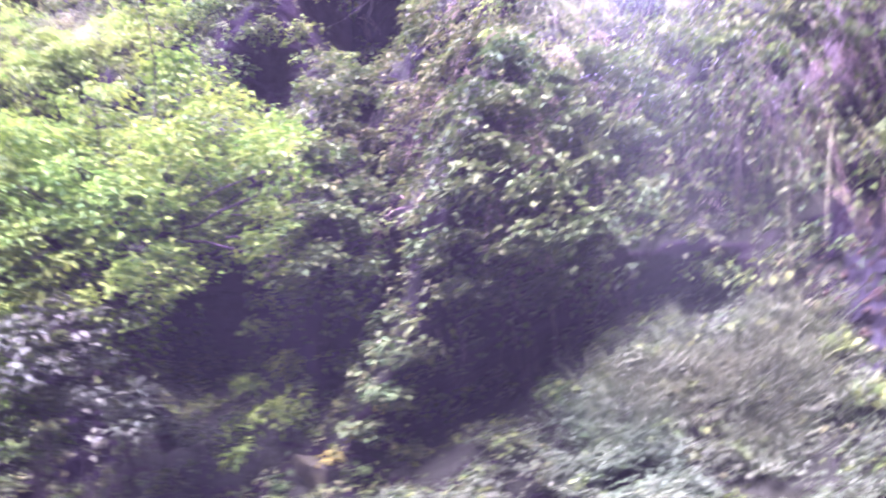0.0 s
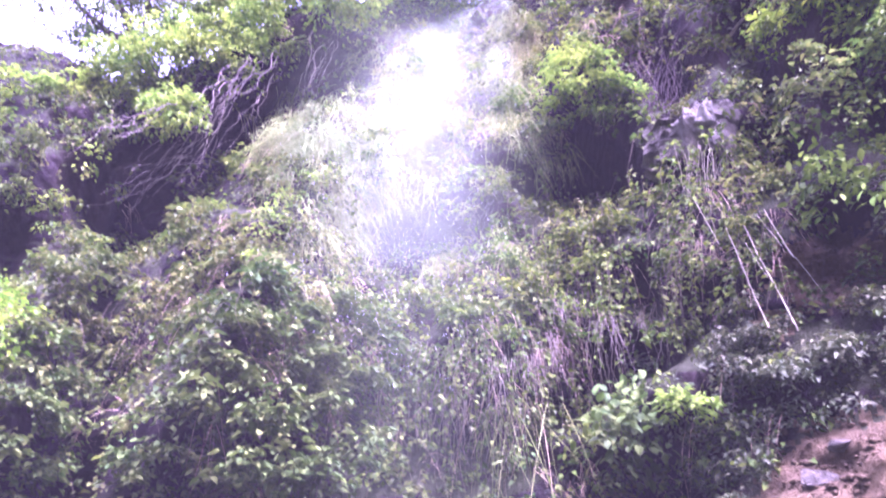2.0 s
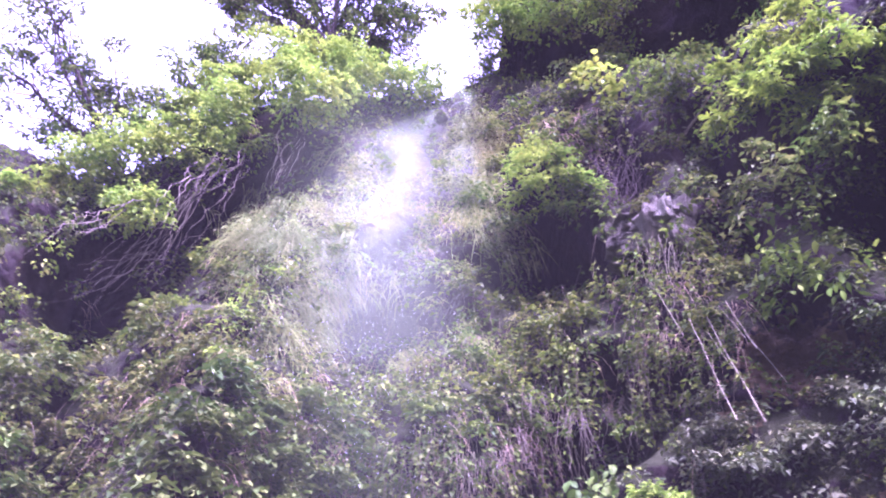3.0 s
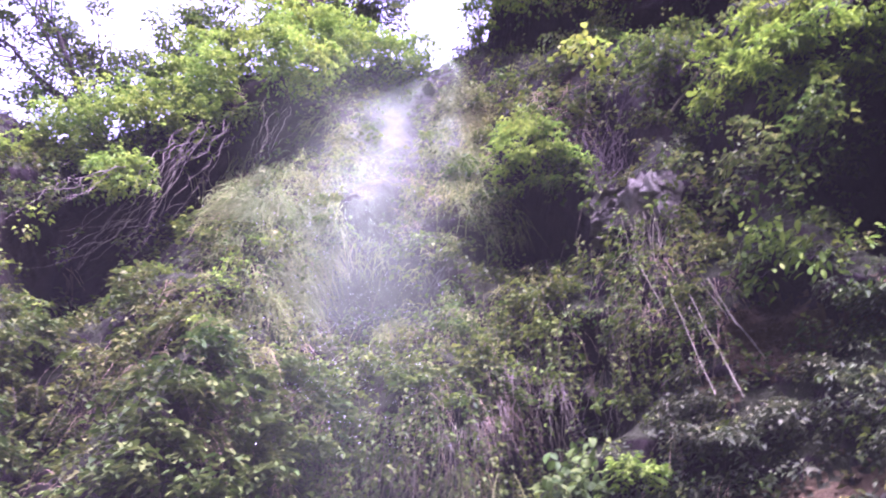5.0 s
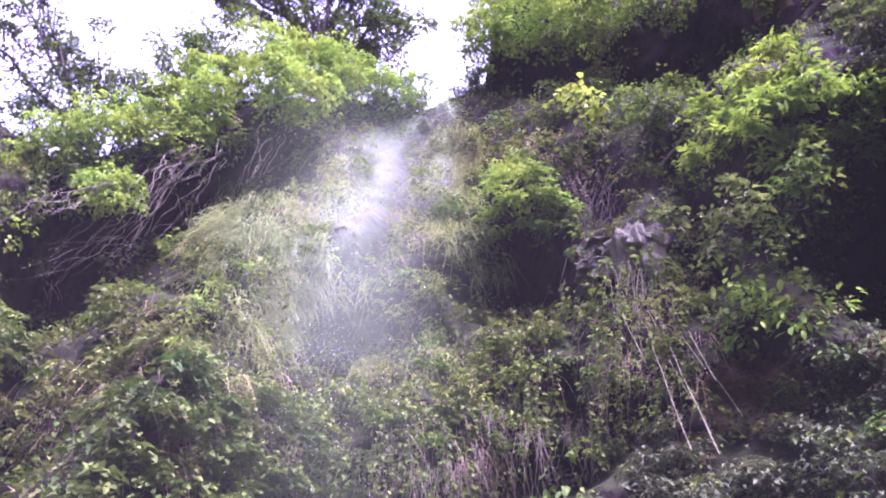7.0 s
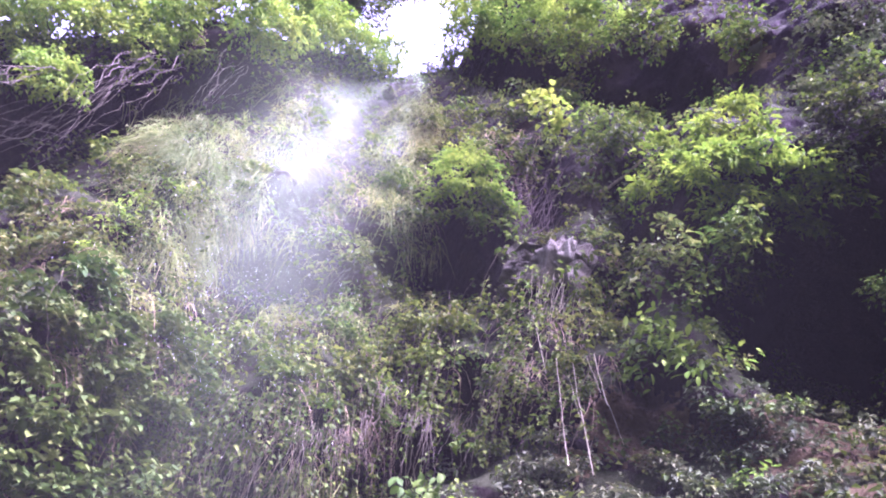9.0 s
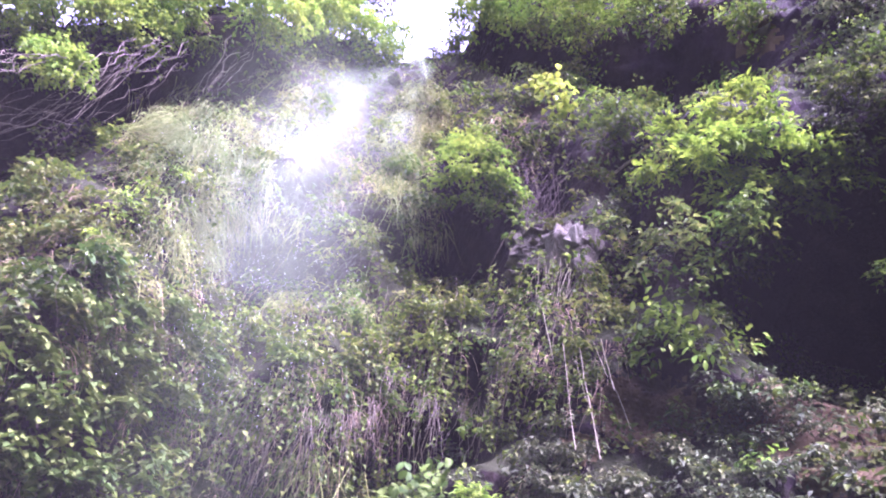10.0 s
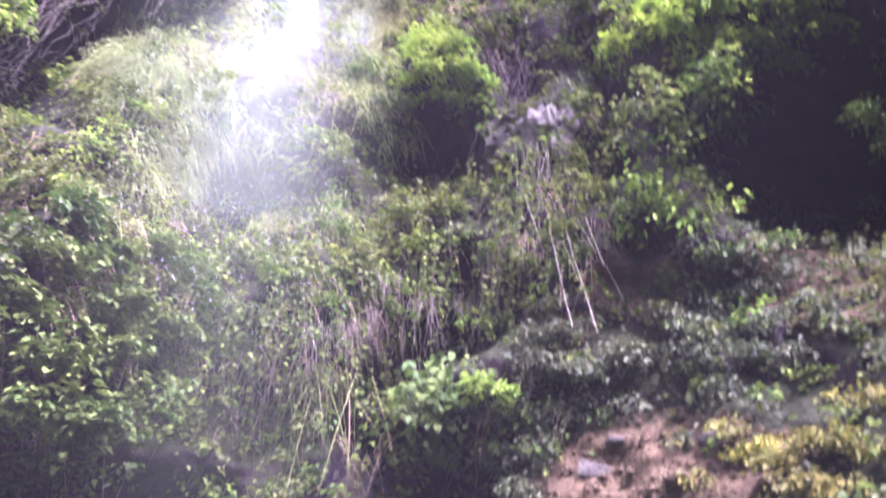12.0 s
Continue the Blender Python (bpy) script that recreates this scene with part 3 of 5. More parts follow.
SLOPE = [(33, 1, 15, 7, 8, 0.8), (33, 13, 8, 5, 0, 0.55)]
ALL = ((-55, 52), (-13, 52))
thicket("creeper_thicket", 2000, *ALL, [(0, 18, 60, 60, 0, 1.0)], 0.5, (0.07, 0.20), 520, 0.088, 0.058, M_MID, "mid-green leafy creepers covering the steep cliff", avoid=SLOPE, gaps=1.15, swell=0.35)
thicket("olive_undergrowth", 1400, *ALL, [(0, 18, 60, 60, 0, 0.8)], 0.3, (0.06, 0.17), 520, 0.078, 0.042, M_OLIVE, "olive and yellowing low undergrowth on the cliff", avoid=SLOPE, seed=4.0, gaps=1.1, swell=0.3)
thicket("broad_leaf_creeper", 420, (-34, 16), (-5, 21), [(-12, 11, 6, 8, -30, 1.0), (-20, 4, 3, 9, -35, 1.0), (-28, 8, 2.4, 8, -12, 0.8), (5, 13, 7, 4, 0, 0.5)], 0.03, (0.12, 0.26), 760, 0.088, 0.064, M_DARK, "glossy dark broad-leaved creeper hanging over the spur", True, 0.05, up=1.6, droop=0.25, level=0.8)
thicket("bright_cliff_shrubs", 800, (-58, 50), (12, 52), [(-47, 17, 13, 9, 0, 1.0), (-14, 35.5, 14, 3.0, 22, 1.0), (-9, 25, 4, 6, -25, 0.8), (33, 34, 5, 5, 0, 0.7), (6, 17, 6, 3, 0, 0.8), (30, 24, 5, 2.5, 0, 0.4), (12, 43, 4, 3, 0, 0.5)], 0.05, (0.10, 0.26), 640, 0.07, 0.042, M_LIME, "bright lime-green shrubs with daylight put into their leaf colour", gaps=0.4, seed=9.0)
thicket("grey_undergrowth", 1500, (14, 52), (-6, 46), [(24, 11, 6, 3.5, 0, 1.0), (34, 13, 8, 3.4, 0, 0.8), (38, 18.2, 5.5, 2.4, 0, 1.0), (21, 4, 2.6, 5, 30, 1.0), (33, 9, 8, 2.4, 0, 0.5), (44, 41, 5, 5, 0, 1.0), (27, 28, 3, 4, 0, 0.7)], 0.04, (0.07, 0.2), 800, 0.078, 0.04, M_GREY, "dull grey-green leafy undergrowth on the soil slope")
thicket("mossy_herbs", 800, (16, 52), (-16, 8), [(28, -8, 12, 4.5, 8, 1.0), (38, 4, 7, 2.0, 10, 1.0)], 0.02, (0.06, 0.18), 560, 0.056, 0.032, M_MOSS, "yellow-green mossy herbs over reddish soil")
thicket("pale_herbs", 2600, (-34, 8), (-17, -1), [(-3, -8, 8, 3.8, 0, 1.0), (-10, -13, 14, 4.5, 10, 1.0), (2, -4.5, 4, 2, 0, 1.0)], 0.0, (0.07, 0.2), 720, 0.056, 0.028, M_HERB, "pale green herbs at the foot of the wet wall")
thicket("lip_creepers", 260, (20, 47), (14, 36), [(33.6, 22.5, 1.3, 4.0, -15, 1.0), (24.5, 31.5, 1.5, 3.0, 0, 0.8)], 0.0, (0.07, 0.17), 480, 0.09, 0.05, M_GREY, "thin grey-green creepers along the lip of the dark hollow", gaps=0.0)
thicket("spur_creepers", 420, (-34, -6), (-9, 20), [(-18.5, 7.0, 2.2, 14, -35, 1.0), (-28.0, 8.5, 1.8, 8.0, -12, 0.8)], 0.0, (0.08, 0.2), 460, 0.085, 0.05, M_OLIVE, "olive and yellowing creepers along the crest of the spur", gaps=0.0)
# cushions on every ledge that faces the sky
ci, ri = rng.integers(60, COLS - 80, 60000), rng.integers(8, ROWS_ - 1, 60000)
ok = (GN[ci, ri][:, 2] > 0.42) & (rng.random(60000) < 0.5)
for z in SOIL[:4] + [(14.8, 0.0, 3.4, 4.6, 15), (42.5, 26.5, 5.6, 5.8, 0), (18.7, 32.6, 2.4, 2.5, 0), (20.3, 27.6, 2.6, 1.3, 0), (-13.0, 31.6, 7.0, 2.2, 25), (-21.5, 25.4, 6.5, 3.2, 25), (-17.2, 28.8, 2.4, 5.5, -32), (-31.0, 19.5, 2.6, 4.5, -20), (37.5, 17.0, 7.0, 3.6, 0)]:
    ok &= rng.random(60000) > 1.2 * blob(AZ[ci], ee[ci, ri], z)
ci, ri = ci[ok][:3000], ri[ok][:3000]
lp, ln = GRID[ci, ri] + rng.normal(size=(len(ci), 3)) * 0.03, GN[ci, ri]
far = np.clip(np.hypot(lp[:, 0], lp[:, 1]) / 8.5, 0.8, 2.5)
for name_, m_, sel in (("ledge_cushions", M_OLIVE, slice(0, None, 2)), ("ledge_herbs", M_MID, slice(1, None, 2))):
    v, f = clump_leaves(lp[sel], ln[sel], rng.uniform(0.06, 0.17, len(lp[sel])) * far[sel], 480, 0.064, 0.038, size_by=far[sel] ** 0.5)
    whole(name_, mesh_of(name_, v, f), m_, "low green cushions and herbs on small rock ledges", "plants", "stuff")
# herbs on the flat ground below the cliff
ng = 3000
ga_, gr_ = rng.uniform(-55, 50, ng), rng.uniform(3.6, 7.6, ng)
hp = np.stack([gr_ * np.sin(np.radians(ga_)), gr_ * np.cos(np.radians(ga_)), np.zeros(ng)], -1)
hp[:, 2] = 0.10 * fbm(hp, 0.7, 4, 3.0) + 0.03
hp = hp[rng.random(ng) < np.where((ga_ < -30) & (ga_ > -42), 0.25, 0.85)]
v, f = clump_leaves(hp, np.repeat(np.array([[0, 0, 1.0]]), len(hp), 0), rng.uniform(0.06, 0.2, len(hp)), 680, 0.052, 0.026)
whole("ground_herbs", mesh_of("ground_herbs", v, f), M_HERB, "low pale herbs on damp ground below the cliff", "plants", "stuff")


def hanging(name, n, a_range, el_range, zones, least, L, W, mat, label, droop=0.9, tuft=9, lift=0.25):
    a, el = scatter(n, a_range, el_range, zones, least)
    P, N = site(a, el, 0.12)
    i = np.repeat(np.arange(len(P)), tuft)
    k = len(i)
    D = norm(N[i] * 0.7 + rng.normal(size=(k, 3)) * 0.4 + np.array([0, 0, lift]))
    v, f = blade_arrays(P[i] + rng.normal(size=(k, 3)) * 0.05, D, rng.uniform(*L, k), np.full(k, W), droop)
    return whole(name, mesh_of(name, v, f), mat, label, "grass", "stuff")


hanging("hanging_grass", 1800, (-14, 14), (17, 39), [(-6, 27, 5, 9, -25, 1.0), (-10.5, 28.0, 4.0, 3.0, 25, 1.0), (7, 32, 4, 5, 0, 0.9), (5.6, 35.6, 2.2, 2.6, 0, 1.0), (1, 20, 6, 2, 0, 0.4)], 0.04, (0.12, 0.36), 0.010, M_GRASS, "long wet yellow-green grass hanging beside the waterfall", 1.1, 9)
hanging("hanging_straw", 900, (-30, 26), (3, 36), [(5, 12, 9, 3, 15, 0.35), (-12, 14, 12, 8, -30, 0.3), (4, 31, 8, 3, 0, 0.7), (-9, 28, 5, 4, 25, 0.9), (14.5, 36, 5, 3, 0, 1.0), (22, 20, 4, 5, 0, 0.4)], 0.06, (0.14, 0.42), 0.0055, M_STRAW, "dry straw and dead stems hanging from the creepers", 1.25, 7, 0.05)

# last patch: misty, washed-out paleness of the far hill put into pale blades
for zone, n_ in (((-9.6, 28.0, 4.4, 3.2, 25, 1.0), 460), ((6.4, 31.6, 2.6, 3.2, 0, 1.0), 240), ((-8.2, 22.2, 2.6, 2.2, 25, 1.0), 80), ((-44.5, 21.8, 7.0, 3.0, 0, 1.0), 500)):
    a, el = rng.normal(size=n_) * zone[2] * 0.45 + zone[0], rng.normal(size=n_) * zone[3] * 0.45 + zone[1]
    patch = fbm(np.stack([a * 0.6, el * 0.7, 0 * a], -1), 1.0, 2, 6.0) > -0.05
    P, N = site(a[patch], el[patch], 0.14)
    i = np.repeat(np.arange(len(P)), 11)
    D = norm(N[i] * 0.8 + rng.normal(size=(len(i), 3)) * 0.35 + np.array([0, 0, 0.15]))
    v, f = blade_arrays(P[i] + rng.normal(size=(len(i), 3)) * 0.06, D, rng.uniform(0.14, 0.4, len(i)), np.full(len(i), 0.012), 1.15)
    whole("hanging_sedge", mesh_of("hanging_sedge", v, f), M_SEDGE, "pale yellow-green sedge in tufts beside the water and on the washed-out far hill", "grass", "stuff")


hanging("pale_grass", 1300, (-18, 12), (-13, 0), [(-3, -8, 7.5, 4.0, 0, 1.0), (3, -4, 3, 2.5, 0, 0.6)], 0.0, (0.12, 0.4), 0.009, M_HERB, "tall pale grass and herbs on the damp slope", 0.55, 9, 1.0)


def vines(name, n, a_range, el_range, zones, L, leaf, mat, label, every=0.045, dry=0.35):
    """Trailing stems that hang off the mounds, with leaves all along them."""
    a, el = scatter(n, a_range, el_range, zones, 0.03, (), 0.6, 6.0)
    P, N = site(a, el, 0.2)
    P = P + np.array([0, 0, 0.1]) + norm(np.array([0, 0, EYE_Z]) - P) * rng.uniform(0.05, 0.3, (len(P), 1))
    far = np.hypot(P[:, 0], P[:, 1]) / 8.0
    length = rng.uniform(*L, len(P)) * far
    side = norm(np.cross(N, np.array([[0, 0, 1.0]])))
    sway, phase = rng.normal(size=len(P)) * 0.16, rng.uniform(0, 6, len(P))

    def along(i, u):
        x = sway[i] * length[i] * u + 0.03 * np.sin(phase[i] + u * 7)
        return P[i] + side[i] * x[:, None] + N[i] * (0.12 * np.sin(u * 2.4))[:, None] + np.array([0, 0, -1.0]) * (length[i] * u)[:, None]

    stems = [tube_arrays(along(np.full(8, k), np.linspace(0, 1, 8)), np.linspace(0.0035, 0.0015, 8) * far[k], 3) for k in range(len(P))]
    v, f = joined(stems)
    whole(name + "_stems", mesh_of(name + "_stems", v, f), M_DEAD, "thin bare trailing stems of the creepers", "vines", "stuff")
    leafy = np.flatnonzero(rng.random(len(P)) > dry)
    i = np.repeat(leafy, np.maximum(3, (length[leafy] / every).astype(int)))
    u = rng.random(len(i)) ** 1.2
    D = rng.normal(size=(len(i), 3)) * np.array([1, 1, 0.3]) + N[i] * 0.5 + np.array([0, 0, -0.35])
    Q = along(i, u) + rng.normal(size=(len(i), 3)) * 0.02
    s = rng.uniform(0.6, 1.3, len(i)) * far[i] ** 0.5
    v, f = leaf_arrays(Q, D, N[i] * 0.5 + np.array([0, 0, 1.0]) + rng.normal(size=(len(i), 3)) * 0.3, leaf[0] * s, leaf[1] * s)
    return whole(name, mesh_of(name, v, f), mat, label, "vines", "stuff")


vines("trailing_creepers", 520, (-10, 27), (8, 28), [(5, 15, 9, 5, 0, 1.0), (17, 20, 7, 5, 0, 1.0), (22, 26, 4, 3, 0, 0.7), (0, 11, 8, 3, 0, 0.8)], (0.4, 1.1), (0.068, 0.045), M_MID, "leafy creeper stems trailing down over dark hollows")
vines("trailing_herbs", 260, (-30, 30), (2, 34), [(-16, 14, 9, 8, -20, 0.8), (13, 28, 6, 4, 0, 0.8), (24, 23, 4, 4, 0, 0.8), (-3, 6, 8, 4, 0, 0.6)], (0.3, 0.8), (0.062, 0.036), M_OLIVE, "yellowing leafy stems trailing down the cliff", dry=0.5)


# ---- single shrubs, trees, roots, sticks, rocks ----
def limb_part(base, pts, r_a, r_b, mat, parent, name="stem", sides=6):
    v, f = tube_arrays(np.asarray(pts) - base, np.linspace(r_a, r_b, len(pts)), sides)
    return part(name, smooth(mesh_of(name, v, f)), mat, parent)


def shrub(a, el, half, mat, label, leaf=(0.075, 0.045), per=1100, stems=4, name="shrub", squash=0.85, lobes=9, group="", broad=False, up=0.9, droop=0.3, lift=0.5, level=0.55, on_ground=False, sparse=-0.1):
    """A shrub rooted in the cliff: bent stems and a crown of leafy lobes with gaps. half: its half width as seen, in degrees."""
    P, N = site(a, el)
    P, N = P[0], N[0]
    eye = np.array([0, 0, EYE_Z])
    size = math.tan(radians(half)) * np.linalg.norm(P - eye)
    front = norm(eye - P)
    mid = P + front * size * lift
    over = el - float(top_el(np.array(a)))
    if over > 0:
        mid = mid + np.array([0, 0, np.hypot(P[0], P[1]) * (math.tan(radians(el)) - math.tan(radians(el - over)))])
    base = np.array([mid[0], mid[1], 0.0]) if on_ground else P - N * 0.03 - np.array([0, 0, size * 0.3])
    top = thing(name, base, label, "shrub", group)
    C, R = [mid], [size * 0.5]
    for k in range(lobes + 3):
        d = norm(rng.normal(size=3) + front * 0.3 + np.array([0, 0, 0.35]))
        C.append(mid + d * size * rng.uniform(0.45, 0.92) * np.array([1, 1, squash]))
        R.append(size * rng.uniform(0.2, 0.43))
    C, R = np.array(C), np.array(R)
    for k in range(min(stems, lobes)):
        limb_part(base, bent(base + rng.normal(size=3) * 0.03, C[k], 6, 0.08), 0.016 * size + 0.004, 0.004, M_BARK, top)
    v, f = clump_leaves(C, np.repeat((front * 0.6 + np.array([0, 0, 0.4]))[None], len(C), 0), R, per, leaf[0], leaf[1], broad, up, 0.6, droop, None, level, sparse)
    part("foliage", mesh_of("foliage", v - base, f), mat, top)
    return top


def big_leaf_mesh(name, L, W, mat):
    """One large leaf, folded along its midrib with a scalloped rim."""
    bm = bmesh.new()
    mids, left, right = [], [], []
    for i in range(6):
        u = i / 5
        w = W * 0.5 * math.sin(math.pi * min(1, u * 0.92 + 0.06)) ** 0.75
        zc = -0.22 * L * u * u
        mids.append(bm.verts.new((0, L * u, zc)))
        left.append(bm.verts.new((-w, L * u * 0.97, zc + 0.22 * w)))
        right.append(bm.verts.new((w, L * u * 0.97, zc + 0.22 * w)))
    for i in range(5):
        bm.faces.new((mids[i], mids[i + 1], left[i + 1], left[i]))
        bm.faces.new((mids[i], right[i], right[i + 1], mids[i + 1]))
    me = bpy.data.meshes.new(name)
    bm.to_mesh(me)
    bm.free()
    me.materials.append(mat)
    return me


def leafy_plant(a, el, size, leaf_mesh, count, label, name="broad_leaf_shrub", droop=0.4, out=0.3):
    """A shrub whose large leaves can be told apart, each on its own."""
    P, N = site(a, el)
    P, N = P[0], N[0]
    front = norm(np.array([0, 0, EYE_Z]) - P)
    up = norm(N * 0.7 + np.array([0, 0, 0.8]))
    mid = P + front * size * out
    base = P - up * size * 0.3
    top = thing(name, base, label, "shrub")
    ends, stems = [], []
    for k in range(7):
        d = norm(up * 0.35 + rng.normal(size=3) * 0.8)
        ends.append(mid + d * size * rng.uniform(0.4, 0.9))
        stems.append(limb_part(base, bent(base, ends[-1], 6, 0.08), 0.012, 0.004, M_BARK, top))
    for k in range(count):
        e = ends[k % 7]
        out_d = norm(e - (mid - up * size * 0.4) + rng.normal(size=3) * size * 0.5)
        d = norm(out_d * np.array([1, 1, 0.4]) + rng.normal(size=3) * 0.5 + np.array([0, 0, -droop]))
        n = norm(np.array([0, 0, 1.0]) + out_d * 0.6 + rng.normal(size=3) * 0.3)
        n = norm(n - d * (n @ d))
        s = np.cross(d, n)
        m = Matrix(((s[0], d[0], n[0]), (s[1], d[1], n[1]), (s[2], d[2], n[2]))).to_4x4()
        ob = new("leaf", leaf_mesh)
        ob.parent = stems[k % 7]
        ob.matrix_basis = Matrix.Translation(Vector(e + rng.normal(size=3) * size * 0.28 - base)) @ m @ Matrix.Scale(rng.uniform(0.65, 1.2), 4)
    return top


def tree(base, ends, r_trunk, mat, label, leaf=(0.11, 0.06), per=60, lobe=(0.5, 0.9), tips=5, knee=0.5, name="tree"):
    """A tree: trunk and limbs that reach each end, twigs round it, and loose clusters of leaves with sky between."""
    base = np.asarray(base, float)
    top = thing(name, base, label, "tree")
    crown_mid = np.mean(ends, 0)
    fork = base + (crown_mid - base) * knee
    limb_part(base, bent(base, fork, 8, 0.05), r_trunk, r_trunk * 0.65, M_BARK, top, "trunk", 9)
    C, R = [], []
    for e in ends:
        e = np.asarray(e, float)
        limb = limb_part(base, bent(fork, e, 8, 0.09), r_trunk * 0.5, 0.012, M_BARK, top, "limb", 6)
        twigs = []
        for k in range(tips):
            c = e + rng.normal(size=3) * lobe[1] * 0.75
            twigs.append(tube_arrays(bent(fork + (e - fork) * rng.uniform(0.55, 0.95), c, 5, 0.1) - base, np.linspace(0.02, 0.006, 5), 4))
            C.append(c)
            R.append(rng.uniform(*lobe) * 0.6)
        v, f = joined(twigs)
        part("twig", mesh_of("twig", v, f), M_BARK, limb)
    C, R = np.array(C), np.array(R)
    v, f = clump_leaves(C, np.repeat(np.array([[0, 0, 0.3]]), len(C), 0), R, per, leaf[0], leaf[1])
    part("crown", mesh_of("crown", v - base, f), mat, top)
    return top


def polar(a, el, r):
    return np.array([r * math.sin(radians(a)), r * math.cos(radians(a)), EYE_Z + r * math.tan(radians(el))])

# -- shrubs and mounds: bearing, elevation and half width in degrees --
LIME_AT = [(1.0, 39.1, 2.5), (-3.5, 39.6, 3.1), (-9.1, 37.2, 3.5), (-15.0, 36.1, 3.5), (-18.3, 33.5, 3.3), (-21.8, 32.1, 3.3), (-20.5, 28.5, 2.5), (-23.8, 29.8, 2.9)]
RIDGE_AT = [(-10.6, 39.2, 2.6), (-11.6, 40.9, 2.0), (-6.9, 40.4, 2.4), (-5.6, 42.0, 1.3), (-14.4, 37.6, 2.4), (-17.6, 36.4, 2.0), (-17.2, 39.0, 1.3), (-20.8, 34.2, 2.2), (0.2, 39.6, 1.7), (-2.8, 40.8, 1.6), (-25.0, 30.8, 2.4), (2.4, 38.7, 1.2), (-13.4, 39.0, 1.8), (-4.4, 39.4, 2.0), (-9.0, 42.0, 1.5), (-24.0, 32.4, 1.4), (-29.6, 28.6, 1.7), (-32.2, 27.6, 2.0), (-27.2, 29.4, 1.5), (-36, 26.5, 2.2), (-41, 25.5, 2.4), (-46, 25.0, 2.4), (-44, 19.5, 3.0), (-40, 21, 2.8), (-36, 22.5, 2.6), (-48.5, 18.5, 3.0), (-53, 17.5, 3.0)]
HERB_AT = [(-14.2, 24.3, 2.1), (-10.1, 24.7, 2.5), (-11.3, 21.5, 2.1), (-17.5, 20.3, 3.1), (-14.9, 18.6, 2.7), (-17.6, 17.1, 2.5), (-6.1, 26.7, 1.9), (-16.5, 25.7, 2.1), (43.6, 15.9, 1.9)]
BROAD_AT = [(-10.4, 1.4, 2.2), (-13.4, 0.4, 2.0), (-7.4, 4.8, 2.3), (-11.3, 16.0, 3.0), (-13.4, 13.2, 3.4), (-15.6, 9.6, 3.2), (-9.6, 12.4, 3.5), (-6.2, 14.8, 3.0), (-8.0, 8.6, 3.2), (-12.2, 7.4, 3.5), (-17.8, 6.2, 2.6), (-14.6, 3.6, 3.0), (-19.8, 2.8, 2.4), (-10.4, 4.0, 2.8), (-18.0, 0.9, 2.0), (-22.0, -1.0, 2.0), (-24.4, -4.6, 1.7), (-27.2, -7.2, 1.7), (-5.6, 10.6, 2.6), (-4.0, 6.2, 2.2), (-26.0, 16.6, 2.2), (-27.6, 12.8, 2.2), (-29.0, 9.0, 2.0), (-27.0, 8.6, 1.8), (-28.4, 5.2, 1.6), (-29.6, -0.2, 0.9), (-3.4, 12.4, 2.6), (-12.6, 17.4, 2.2)]
CREEP_AT = [(-4.8, 15.0, 2.6), (-0.6, 17.0, 2.4), (2.2, 15.6, 2.7), (7.0, 16.6, 2.6), (5.5, 18.9, 1.9), (11.6, 21.0, 2.3), (14.0, 21.6, 2.0), (12.8, 18.2, 2.0), (9.6, 18.9, 2.0), (0.6, 11.4, 2.3), (5.2, 13.9, 1.9), (18.0, 23.3, 1.9), (18.2, 19.4, 1.7), (12.9, 15.4, 1.8), (17.6, 13.6, 1.4), (-1.8, 9.5, 1.9), (7.4, 11.6, 1.6)]
FERN_AT = [(12.6, 32.0, 2.4), (10.4, 32.4, 1.9), (15.0, 31.2, 1.8), (12.0, 33.8, 1.7), (11.0, 30.2, 1.6), (14.0, 29.6, 1.5), (9.2, 31.0, 1.2), (16.4, 30.4, 1.2), (14.2, 33.2, 1.4), (10.6, 34.2, 1.0)]
MID_AT = [(23.5, 37.2, 2.4), (26.2, 38.0, 2.0), (29.8, 29.6, 2.2), (32.6, 29.2, 2.0), (35.2, 30.6, 1.8), (22.6, 26.5, 1.5), (24.4, 29.4, 1.5), (28.4, 27.2, 1.7), (31.4, 26.4, 1.6), (26.3, 24.3, 1.7), (23.6, 23.2, 1.5), (6.8, 31.0, 1.9), (22.8, 20.3, 1.5), (21.0, 18.4, 1.4)]
BRIGHT_AT = [(31.4, 37.4, 1.9), (34.0, 38.0, 2.0), (37.0, 37.0, 2.0), (33.0, 35.4, 2.4), (36.0, 34.8, 2.5), (39.2, 34.9, 2.1), (30.2, 34.2, 2.1), (33.6, 32.4, 2.1), (41.4, 33.4, 1.8), (43.0, 32.6, 1.2), (37.6, 32.0, 1.9), (28.4, 36.4, 1.9), (40.0, 31.6, 1.4), (28.0, 33.6, 1.6), (35.4, 30.4, 1.3)]
OLIVE_AT = [(-32.6, 12.6, 1.8), (-31.2, 14.2, 1.6), (15.6, 37.4, 1.6), (17.0, 39.0, 1.4), (26.8, 32.8, 2.1), (23.1, 32.8, 1.2), (14.3, 35.4, 1.5), (29.6, 33.7, 1.9), (-24.4, 13.4, 2.2), (-19.4, 16.6, 2.2), (-21.6, 11.6, 2.0), (-17.6, 14.0, 2.0), (-23.4, 17.0, 2.2), (-25.4, 10.0, 1.8), (-20.6, 14.2, 2.0), (-26.6, 18.8, 1.4), (-16.9, 18.4, 2.2), (-14.0, 19.9, 2.0)]
